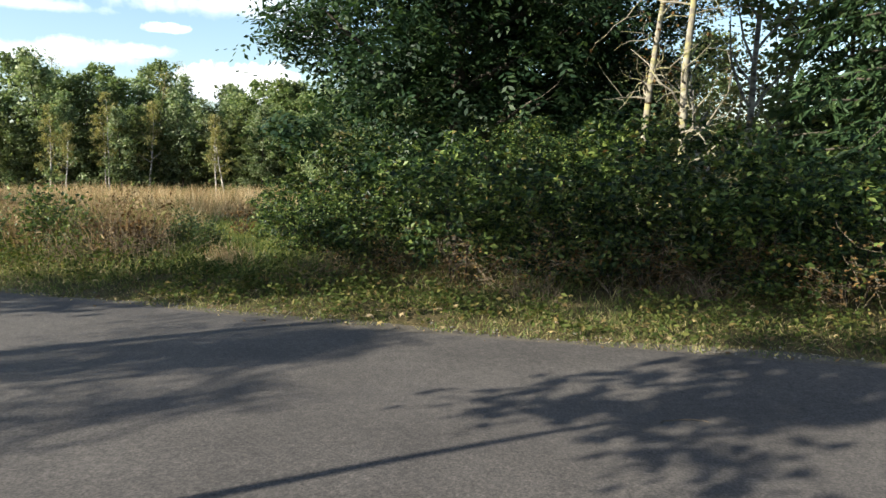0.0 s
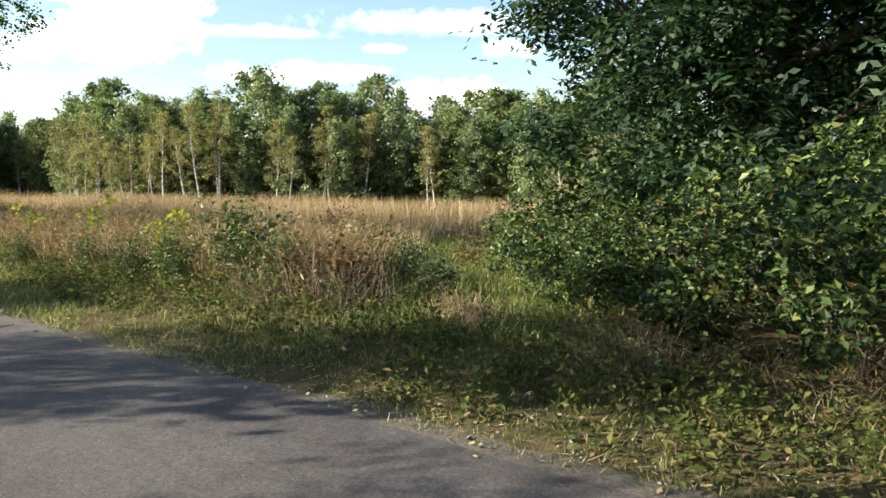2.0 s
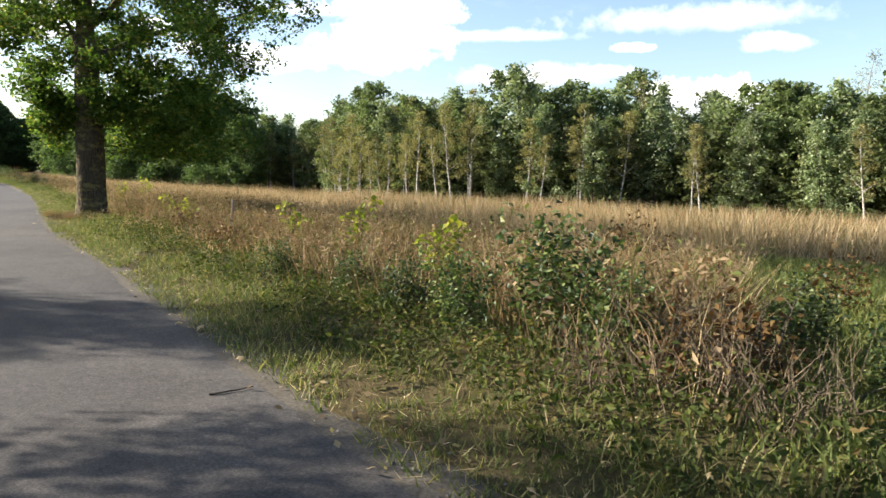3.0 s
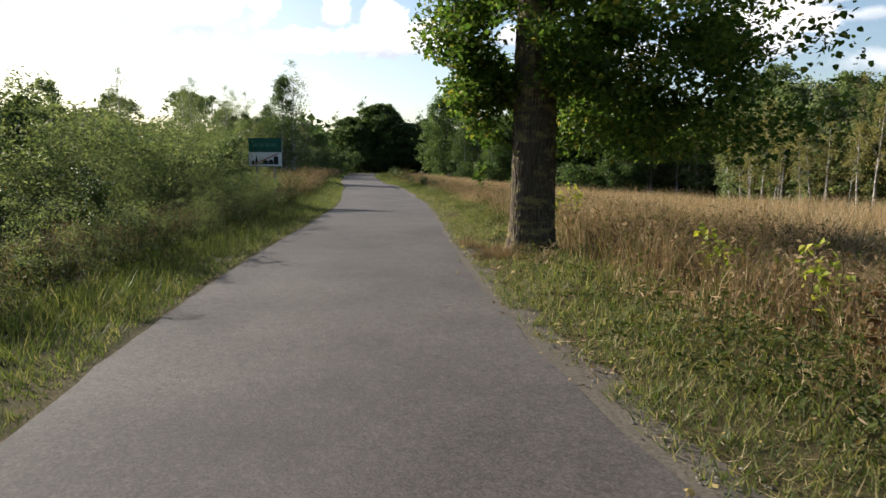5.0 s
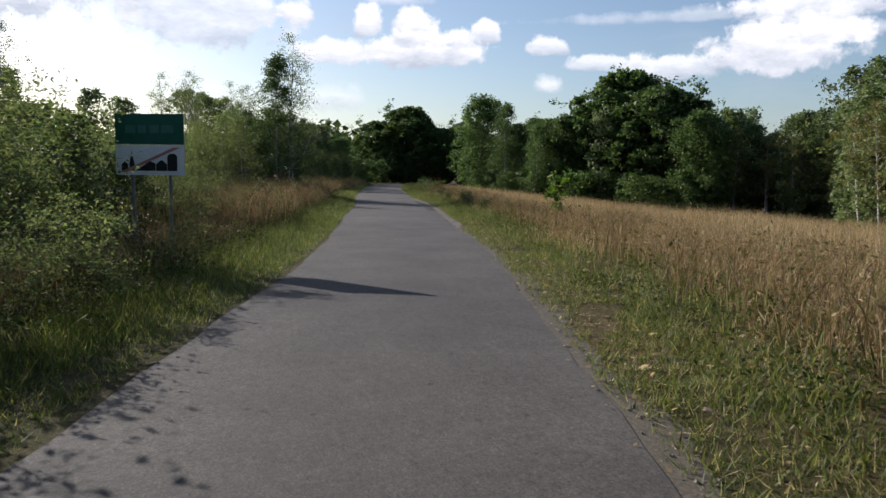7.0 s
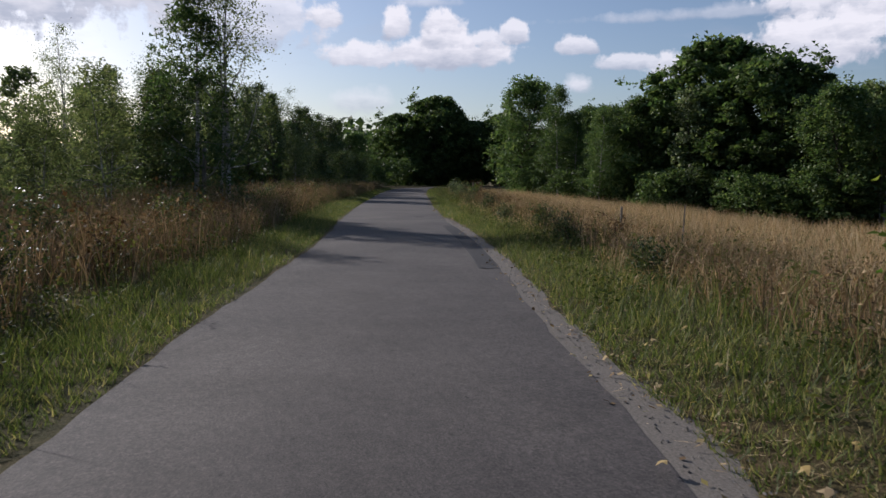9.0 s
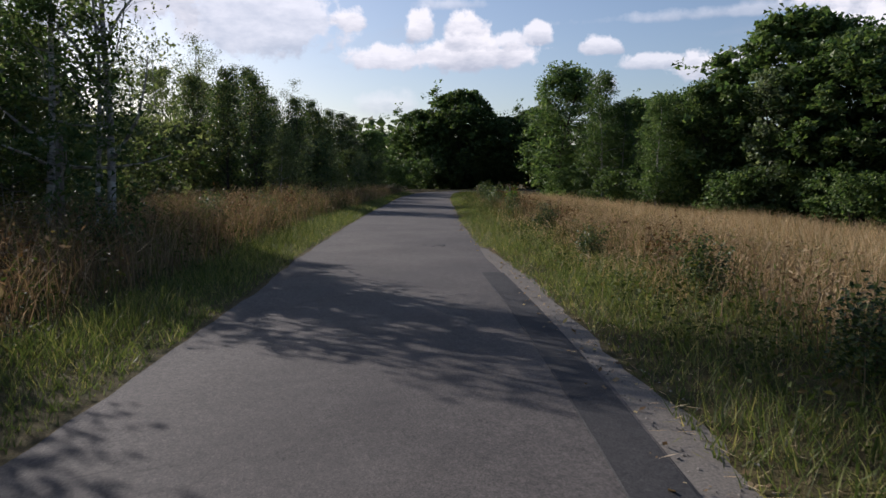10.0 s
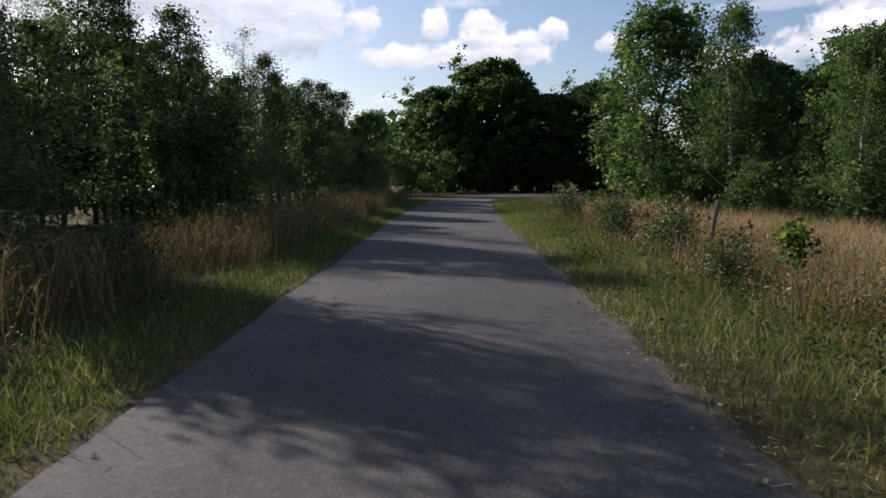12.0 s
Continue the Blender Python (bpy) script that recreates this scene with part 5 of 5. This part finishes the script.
for side, x0, x1, n, wide in ((-1, -22, -60, 36000, 2.95), (-1, -60, -122, 46000, 2.95), (1, -57, -122, 52000, 3.7)):
    x, y, u = field_points(n, x0, x1, 1.66, wide, r4, side)
    keep = beside_road(x, y, 0.0) & (wave(x, y, 1.5, 9.0) > -0.62)
    x, y, u = x[keep], y[keep], u[keep]
    h = 0.17 * r4.uniform(0.35, 1.5, len(x)) * np.clip(0.35 + (u - 1.6), 0.35, 1) * (1 + 0.5 * wave(x, y, 0.6, 3.0))
    parts.append(blades(place(x, y), h, 0.0085 * r4.uniform(0.6, 1.6, len(x)), 1.0, r4, True))
v, f = merge(parts)
stuff("roadside_grass", M["lush_grass"], v, f, "bright green grass strip along the asphalt", "grass")

x = r4.uniform(-22, -11, 70000)
y = r4.uniform(21, 36, 70000)
keep = clearing(x, y) > r4.uniform(0.0, 0.8, 70000)
x, y = x[keep], y[keep]
v, f = blades(place(x, y), 0.13 * r4.uniform(0.5, 1.6, len(x)), 0.014 * r4.uniform(0.6, 1.5, len(x)), 1.1, r4)
stuff("lush_grass", M["lush_grass"], v, f, "fresh green grass on a mown track", "grass")

# broad-leaved weeds on both verges
C, S = [], []
for side, n, x0, x1, lo, hi, tall in ((1, 1150, -1, -60, 2.3, 4.0, 0.26), (1, 1900, -60, -122, 2.3, 4.4, 0.38), (-1, 1100, -22, -60, 2.5, 4.0, 0.35), (-1, 2300, -53, -122, 2.6, 7.0, 0.62), (1, 420, -14, -30, 2.4, 3.4, 0.34), (1, 700, -3, -16, 1.95, 3.4, 0.16), (1, 600, -17, -115, 3.8, 9, 0.55)):
    x, y, u = field_points(n, x0, x1, lo, hi, r4, side)
    keep = (wave(x, y, 1.4, 7.0) > -0.35) & (side_road(x, y) > 0.3)
    p = place(x[keep], y[keep])
    h = tall * r4.uniform(0.35, 1.3, len(p)) * (1 + 0.4 * wave(p[:, 0], p[:, 1], 1.7, 1.0))
    k = np.repeat(np.arange(len(p)), 20)
    t = r4.uniform(0.1, 1, len(k)) ** 0.8
    C.append(p[k] + np.stack([r4.normal(size=len(k)) * .085, r4.normal(size=len(k)) * .085, h[k] * t], 1))
v, f = leaves(np.concatenate(C), 0.047, 0.55, 0.1, 0.5, r4)
stuff("verge_weeds", M["weed_leaf"], v, f, "low broad-leaved green weeds on the verge", "weeds")

# fallen leaves and straw litter
x, y, u = field_points(330, -2, -60, 1.5, 3.4, r4)
p = place(x, y) + [0, 0, 0.07]
a = r4.uniform(0, 6.28, len(p))
d, q = np.stack([np.cos(a), np.sin(a), 0.25 * r4.normal(size=len(p))], 1), np.stack([-np.sin(a), np.cos(a), 0.3 * r4.normal(size=len(p))], 1)
s_ = 0.027 * r4.uniform(0.5, 1.9, (len(p), 1))
lobes = []
for q_, (t_, w_) in enumerate(zip(np.linspace(0, 2 * np.pi, 10, endpoint=False), (1.2, .55, 1.0, .5, .85, .4, .85, .5, 1.0, .55))):
    lobes.append(p + d * s_ * w_ * math.cos(t_) + q * s_ * w_ * math.sin(t_) + [0, 0, 0.012 * (q_ % 2)])
v = np.stack(lobes, 1).reshape(-1, 3)
stuff("fallen_leaves", M["fallen_leaf"], v, np.arange(len(v)).reshape(-1, 10), "scattered yellow and beige fallen leaves", "leaves")
x, y, u = field_points(5200, -3, -112, 1.56, 2.6, r4)
u_in = r4.uniform(size=len(x)) < np.clip(1.3 - (u - 1.56) / 0.8, 0.12, 1)
x, y = x[u_in], y[u_in]
p = np.stack([x, y, np.maximum(land(x, y), -0.018) + 0.012 + 0.03 * r4.uniform(size=len(x))], 1)
a = r4.uniform(0, 6.28, len(p))
d, q = np.stack([np.cos(a), np.sin(a), 0.35 * r4.normal(size=len(p))], 1), np.stack([-np.sin(a), np.cos(a), 0.35 * r4.normal(size=len(p))], 1)
s_ = 0.016 * r4.uniform(0.5, 1.8, (len(p), 1))
v = np.stack([p - d * s_, p + q * s_ * .7, p + d * s_, p - q * s_ * .7], 1).reshape(-1, 3)
stuff("leaf_litter", M["leaf_litter"], v, np.arange(len(v)).reshape(-1, 4), "small brown leaf litter along the road edge", "leaves")
x, y, u = field_points(3600, -8, -112, 1.66, 2.3, r4)
p = np.stack([x, y, np.maximum(land(x, y), -0.02) + 0.022 + 0.02 * r4.uniform(size=len(x))], 1)
a = r4.uniform(0, 6.28, len(p))
d, q = np.stack([np.cos(a), np.sin(a), 0.1 * r4.normal(size=len(p))], 1), np.stack([-np.sin(a), np.cos(a), 0 * a], 1)
l_ = 0.05 * r4.uniform(0.3, 1.5, (len(p), 1))
v = np.stack([p - d * l_, p + q * .004, p + d * l_, p - q * .004], 1).reshape(-1, 3)
stuff("straw_litter", M["dry_grass"], v, np.arange(len(v)).reshape(-1, 4), "loose straw and stalk litter along the road edge", "litter")


# small loose stones along the gravelly edges
parts = []
for n, x0, x1, lo, hi, size in ((1500, -54, -77, -0.02, 0.40, 0.009), (1500, -6, -54, 0.0, 0.35, 0.011), (900, -77, -115, 0.0, 0.28, 0.011)):
    sel = np.where((LINE[:, 0] < x0) & (LINE[:, 0] > x1))[0]
    i = sel[r4.integers(0, len(sel), n)]
    u = LINE[i, 2] + r4.uniform(lo, hi, n)
    s_ = size * r4.uniform(0.5, 1.7, n)[:, None]
    along_ = r4.uniform(-.25, .25, n)
    c = np.stack([LINE[i, 0] + LINE_N[i, 0] * u + LINE_T[i, 0] * along_, LINE[i, 1] + LINE_N[i, 1] * u + LINE_T[i, 1] * along_, np.full(n, -0.012)], 1)
    a = r4.uniform(0, 6.28, n)
    e = np.stack([np.cos(a), np.sin(a), 0 * a], 1) * s_
    g = np.stack([-np.sin(a), np.cos(a), 0 * a], 1) * s_ * 0.7
    up = np.array([0, 0, 0.65]) * s_
    v = np.stack([c - e, c - g, c + e, c + g, c + up], 1).reshape(-1, 3)
    k = np.arange(n)[:, None] * 5
    parts.append((v, np.concatenate([k + q for q in ([[0, 1, 4]], [[1, 2, 4]], [[2, 3, 4]], [[3, 0, 4]])])))
v, f = merge(parts)
stuff("loose_stones", M["stone"], v, f, "small pale stones loose along the asphalt edge", "stones")


# dark tar stain on the asphalt
def tar_stain(x, y, length, width, turn, seed):
    r = np.random.default_rng(seed)
    a = np.linspace(0, 2 * np.pi, 28, endpoint=False)
    rad = 1 + 0.22 * np.sin(3 * a + seed) + 0.16 * np.sin(7 * a + 2) + r.normal(size=28) * 0.07
    bm = bmesh.new()
    ring = [bm.verts.new((math.cos(t) * q * length, math.sin(t) * q * width, 0.0)) for t, q in zip(a, rad)]
    low = [bm.verts.new((p.co.x * 1.03, p.co.y * 1.03, -0.006)) for p in ring]
    bm.faces.new(ring)
    for i in range(28):
        bm.faces.new((ring[i - 1], low[i - 1], low[i], ring[i]))
    bm.normal_update()
    ob = part("tar_stain", bm, M["patch"])
    tagged(ob, "dark dried tar stain on the asphalt", "stain")
    ob.matrix_basis = pose(x, y, 0.002, 0, 0, turn)


tar_stain(-76.2, 38.32, 0.17, 0.085, -10, 1)
tar_stain(-76.35, 38.02, 0.05, 0.03, 10, 2)
tar_stain(-76.02, 38.10, 0.06, 0.025, -20, 3)


# ---- single plants ----
def sapling(seed, height, n, size, mat, label, name="maple_sapling", spread=0.28, stems=2):
    r = np.random.default_rng(seed)
    top = thing(name, label, "plant")
    lines, tips = [], []
    for q in range(stems):
        st = limb((r.uniform(-.05, .05), r.uniform(-.05, .05), -0.05), r.normal(size=3) * [.25, .25, 0] + [0, 0, 1], height * r.uniform(.75, 1), 0.009, r, 0.2, 0.1, 7)
        lines.append(st)
        for k in range(7):
            p, rad = along(st, r.uniform(0.25, 1))
            b = limb(p, r.normal(size=3) * [1, 1, .4] + [0, 0, .3], spread * r.uniform(.5, 1.2), 0.005, r, 0, .2, 4)
            lines.append(b)
            tips += [b[0][-1], b[0][-2]]
    v, f = tubes(lines, 5)
    mesh_part("stem", raw_mesh("stem", v, f, M["dark_twig"], True), top)
    tips = np.array(tips)
    c = tips[r.integers(0, len(tips), n)] + r.normal(size=(n, 3)) * spread * 0.25
    v, f = leaves(c, size, 0.8, 0.3, 0.4, r)
    mesh_part("foliage", raw_mesh("foliage", v, f, mat), top)
    return top


yellow = "yellow-green maple sapling among dry grass"
sap = sapling(101, 0.95, 90, 0.10, M["sapling_leaf"], yellow)
set_at(sap, -23.6, 25.8)
for x, y, s_ in [(-24.1, 25.2, .85), (-20.9, 24.4, .85), (-21.3, 25.5, .8), (-22.4, 26.9, .8), (-40.3, 31.8, 1.0), (-38.0, 29.6, .9), (-28.6, 26.0, .8), (-30.3, 26.8, .8), (-19.4, 24.6, .7)]:
    copy_at(sap, x, y, x * 3, s_)
tall_sap = sapling(102, 1.9, 420, 0.11, M["maple_leaf"], "single young maple standing in the meadow", "young_maple", 0.36, 1)
set_at(tall_sap, -58.9, 38.3, 0.0, 1.5)
copy_at(tall_sap, -90.7, 45.6, 2.0, 0.75)
copy_at(tall_sap, -113.5, 55.1, 1.0, 0.9)
shrub = sapling(103, 1.05, 1500, 0.065, M["bush_leaf"], "dark green leafy shrub beside the mown track", "leafy_shrub", 0.42, 7)
set_at(shrub, -18.0, 22.7, 0.0, 0.85)
for x, y, s_ in [(-18.8, 22.5, .6), (-17.4, 22.4, .6), (-19.7, 22.7, .5), (-15.9, 22.9, .5), (-20.9, 23.2, .45), (-16.6, 23.8, .55), (-22.3, 23.4, .45)]:
    copy_at(shrub, x, y, x * 5, s_)
r5 = np.random.default_rng(53)
for x, off, s_ in [(-62, 3.4, .5), (-66.5, 3.3, .55), (-69.8, 3.6, .6), (-73.6, 3.2, .5), (-79, 3.5, .6), (-83.4, 3.3, .55), (-87.2, 3.6, .7), (-91.8, 3.4, .6), (-95.2, 3.7, .85), (-97.4, 3.5, .75), (-100.6, 4.0, .9), (-104.2, 3.8, .8), (-108, 4.0, .9),
                   (-57.5, -4.2, .7), (-60.4, -4.0, .75), (-63.2, -4.8, .85), (-66.4, -4.2, .7), (-69.2, -4.9, .9), (-72.8, -4.3, .8), (-79.6, -4.6, .85), (-82.4, -4.0, .7), (-85.6, -4.8, .9), (-88.8, -4.2, .8), (-92.6, -3.9, .7), (-96.4, -3.8, .7)]:
    px, py = south(x, -off)
    copy_at(shrub, px, py, r5.uniform(0, 6), s_ * r5.uniform(0.85, 1.1))
rust = sapling(104, 0.95, 260, 0.06, M["rusty_leaf"], "rust-brown withered dock plant", "withered_dock", 0.22, 5)
set_at(rust, -31.4, 42.5)
for x, y, s_ in [(-18.2, 26.2, .9), (-17.0, 27.4, .9), (-19.4, 27.6, .9), (-20.6, 29.5, 1.0), (-21.5, 31.2, 1.0), (-16.9, 22.1, .8), (-16.5, 22.4, .85), (-25, 24.4, .7), (-27.5, 25.4, .8), (-66, 39.2, .8), (-71.5, 40.4, .9), (-80.2, 42.9, 1.0), (-86.5, 44.6, 1.1), (-97.0, 48.6, 1.2), (-99.5, 49.8, 1.1), (-92.4, 46.4, 1.0), (-95.8, 47.9, 1.2), (-101.6, 49.6, 1.2), (-103.5, 51.0, 1.2), (-84.0, 43.6, .9), (-63.5, 30.0, 1.1), (-67.5, 30.6, 1.2), (-71.0, 31.6, 1.1), (-81.0, 34.4, 1.2), (-86.0, 36.0, 1.2)]:
    copy_at(rust, x, y, x * 5, s_)


def stalks(seed, n, height, spread, label, name, mat):
    r = np.random.default_rng(seed)
    top = thing(name, label, "dry plant")
    lines = []
    for q in range(n):
        a, rr = r.uniform(0, 6.28), spread * math.sqrt(r.uniform())
        st = limb((rr * math.cos(a), rr * math.sin(a), -0.04), (r.normal() * .35, r.normal() * .35, 1), height * r.uniform(.5, 1.1), 0.006, r, -0.3, 0.12, 6)
        lines.append(st)
        if r.uniform() < .6:
            p, rad = along(st, r.uniform(.4, .9))
            lines.append(limb(p, r.normal(size=3) + [0, 0, .6], height * .3, 0.004, r, 0, .2, 4))
    v, f = tubes(lines, 4)
    tagged(mesh_part("stalk_tangle", raw_mesh("stalk_tangle", v, f, mat), top), kind="stuff")
    return top


dry = stalks(111, 70, 0.85, 0.55, "clump of dry pale bramble stalks", "dry_stalks", M["dead_stalk"])
set_at(dry, -16.9, 22.0)
for x, y, s_ in [(-16.3, 21.9, .8), (-17.4, 21.9, .6), (-13.7, 20.6, .6), (-11.4, 19.9, .5), (-9.9, 20.0, .5)]:
    copy_at(dry, x, y, x * 7, s_)
tuft = stalks(112, 120, 0.40, 0.30, "flattened tuft of pale dry grass", "dry_tuft", M["dry_grass"])
set_at(tuft, -15.0, 21.5)
for x, y, s_ in [(-15.3, 21.9, .9), (-13.6, 20.9, .8), (-34.3, 26.5, .7), (-35.6, 26.3, .7), (-15.8, 27.4, .9), (-16.3, 29.0, .9), (-33.6, 26.6, .6), (-33.9, 26.1, .8), (-34.5, 26.2, .7), (-33.3, 26.3, .7), (-34.1, 25.8, .6), (-33.2, 27.3, .7)]:
    copy_at(tuft, x, y, x * 7, s_)


# ---- posts, stump, twigs ----
def wooden_post(seed, height, radius, lean, name="fence_post", label="weathered grey wooden fence post in the grass"):
    r = np.random.default_rng(seed)
    top = thing(name, label, "post")
    line = limb((0, 0, -0.15), (lean, 0.02, 1), height + 0.15, radius, r, 0, 0.03, 8, 0.85)
    v, f = tubes([line, (np.array([line[0][-1], line[0][-1] + [0, 0, .012]]), np.array([radius * .8, 0.002]))], 9)
    mesh_part("pole", raw_mesh("pole", v, f, M["grey_wood"]), top)
    return top


for sd, x, y, h, rad, lean in [(1, -27.0, 25.9, 0.80, 0.030, 0.08), (2, -67.7, 40.5, 0.85, 0.03, -0.03), (3, -94.0, 47.2, 1.15, 0.035, 0.28), (4, -64.6, 39.8, 1.05, 0.014, 0.10), (6, -20.1, 25.5, 0.75, 0.012, 0.35), (7, -20.2, 26.6, 0.8, 0.012, 0.3)]:
    set_at(wooden_post(sd, h, rad, lean), x, y)
set_at(wooden_post(5, 2.1, 0.07, 0.02, "broken_tree", "pale broken dead tree among weeds"), -75.7, 31.5)


def twig(seed, x, y, length, turn):
    r = np.random.default_rng(seed)
    top = thing("fallen_twig", "thin dark fallen twig lying on the asphalt", "twig")
    pts = [np.array([0, 0, 0.0])]
    a = turn
    for i in range(7):
        a += r.normal() * 0.35
        pts.append(pts[-1] + np.array([math.cos(a), math.sin(a), 0]) * length / 7)
    v, f = tubes([(np.array(pts), np.linspace(0.007, 0.003, 8))], 5)
    mesh_part("stem", raw_mesh("stem", v, f, M["dark_twig"]), top)
    top.matrix_basis = pose(x, y, 0.001)


twig(1, -19.1, 20.3, 0.28, 1.0)
twig(2, -24.2, 20.6, 0.35, 0.2)
twig(3, -10.9, 16.7, 0.30, 0.4)


# ---- road sign ----
def box(bm, x0, x1, y0, y1, z0, z1, bevel=0.0):
    vs = [bm.verts.new((x, y, z)) for x in (x0, x1) for y in (y0, y1) for z in (z0, z1)]
    for q in ((0, 1, 3, 2), (4, 6, 7, 5), (0, 4, 5, 1), (2, 3, 7, 6), (0, 2, 6, 4), (1, 5, 7, 3)):
        bm.faces.new([vs[i] for i in q])
    bmesh.ops.recalc_face_normals(bm, faces=bm.faces)
    if bevel:
        bmesh.ops.bevel(bm, geom=bm.edges[:], offset=bevel, segments=1, affect="EDGES")


def sign():
    top = thing("road_sign", "green and white end-of-town sign on two grey posts", "road sign")
    W = 1.2
    for px in (-0.33, 0.33):
        bm = bmesh.new()
        bmesh.ops.create_cone(bm, cap_ends=True, segments=12, radius1=0.03, radius2=0.03, depth=2.55, matrix=Matrix.Translation((px, 0.045, 1.125)))
        part("post", bm, M["galvanised"], top, smooth=False)
    for name, z0, z1, mat in (("name_board", 1.93, 2.42, M["sign_green"]), ("town_board", 1.43, 1.92, M["sign_white"])):
        bm = bmesh.new()
        box(bm, -W / 2, W / 2, -0.004, 0.0, z0, z1, 0.0)
        board = part(name, bm, mat, top)
        bm = bmesh.new()
        for a, b, c, d in ((-W / 2, W / 2, z0, z0 + 0.02), (-W / 2, W / 2, z1 - 0.02, z1), (-W / 2, -W / 2 + .02, z0, z1), (W / 2 - .02, W / 2, z0, z1)):
            box(bm, a, b, 0.001, 0.02, c, d)
        part("back_frame", bm, M["sign_back"], board)
    name_board = top.children[2]
    town_board = top.children[3]
    bm = bmesh.new()
    for a, b in ((-0.42, -0.24), (-0.20, -0.05), (0.0, 0.17), (0.21, 0.42)):
        box(bm, a, b, -0.0075, -0.0045, 2.11, 2.24)
    part("lettering", bm, M["sign_faded"], name_board, "faded pale lettering bars")
    bm = bmesh.new()
    # houses, a church spire and a tower
    def prism(pts):
        f = [bm.verts.new((x, -0.0048, z)) for x, z in pts]
        g = [bm.verts.new((x, -0.0078, z)) for x, z in pts]
        bm.faces.new(f)
        bm.faces.new(g[::-1])
        for i in range(len(pts)):
            j = (i + 1) % len(pts)
            bm.faces.new((f[i], f[j], g[j], g[i]))
    prism([(-.50, 1.50), (-.38, 1.50), (-.38, 1.60), (-.44, 1.65), (-.50, 1.60)])
    prism([(-.36, 1.50), (-.27, 1.50), (-.27, 1.62), (-.315, 1.82), (-.36, 1.62)])
    prism([(-.26, 1.50), (.10, 1.50), (.10, 1.62), (.00, 1.66), (-.12, 1.58)])
    prism([(.11, 1.50), (.30, 1.50), (.30, 1.61), (.205, 1.68), (.11, 1.61)])
    prism([(.31, 1.50), (.48, 1.50), (.48, 1.74), (.44, 1.78), (.35, 1.78), (.31, 1.74)])
    bmesh.ops.recalc_face_normals(bm, faces=bm.faces)
    part("town_silhouette", bm, M["sign_black"], town_board, "black town silhouette")
    bm = bmesh.new()
    f = [(-.54, 1.47), (-.42, 1.47), (.54, 1.88), (.42, 1.88)]
    vs = [bm.verts.new((x, y, z)) for y in (-0.0082, -0.0105) for x, z in f]
    for q in ((3, 2, 1, 0), (4, 5, 6, 7), (0, 1, 5, 4), (1, 2, 6, 5), (2, 3, 7, 6), (3, 0, 4, 7)):
        bm.faces.new([vs[i] for i in q])
    bmesh.ops.recalc_face_normals(bm, faces=bm.faces)
    part("diagonal_bar", bm, M["sign_red"], town_board, "faded red diagonal bar")
    return top


s = sign()
s.matrix_basis = pose(-49.1, 25.3, -0.05, 0, 0, 60.0) @ Matrix.Scale(0.94, 4)
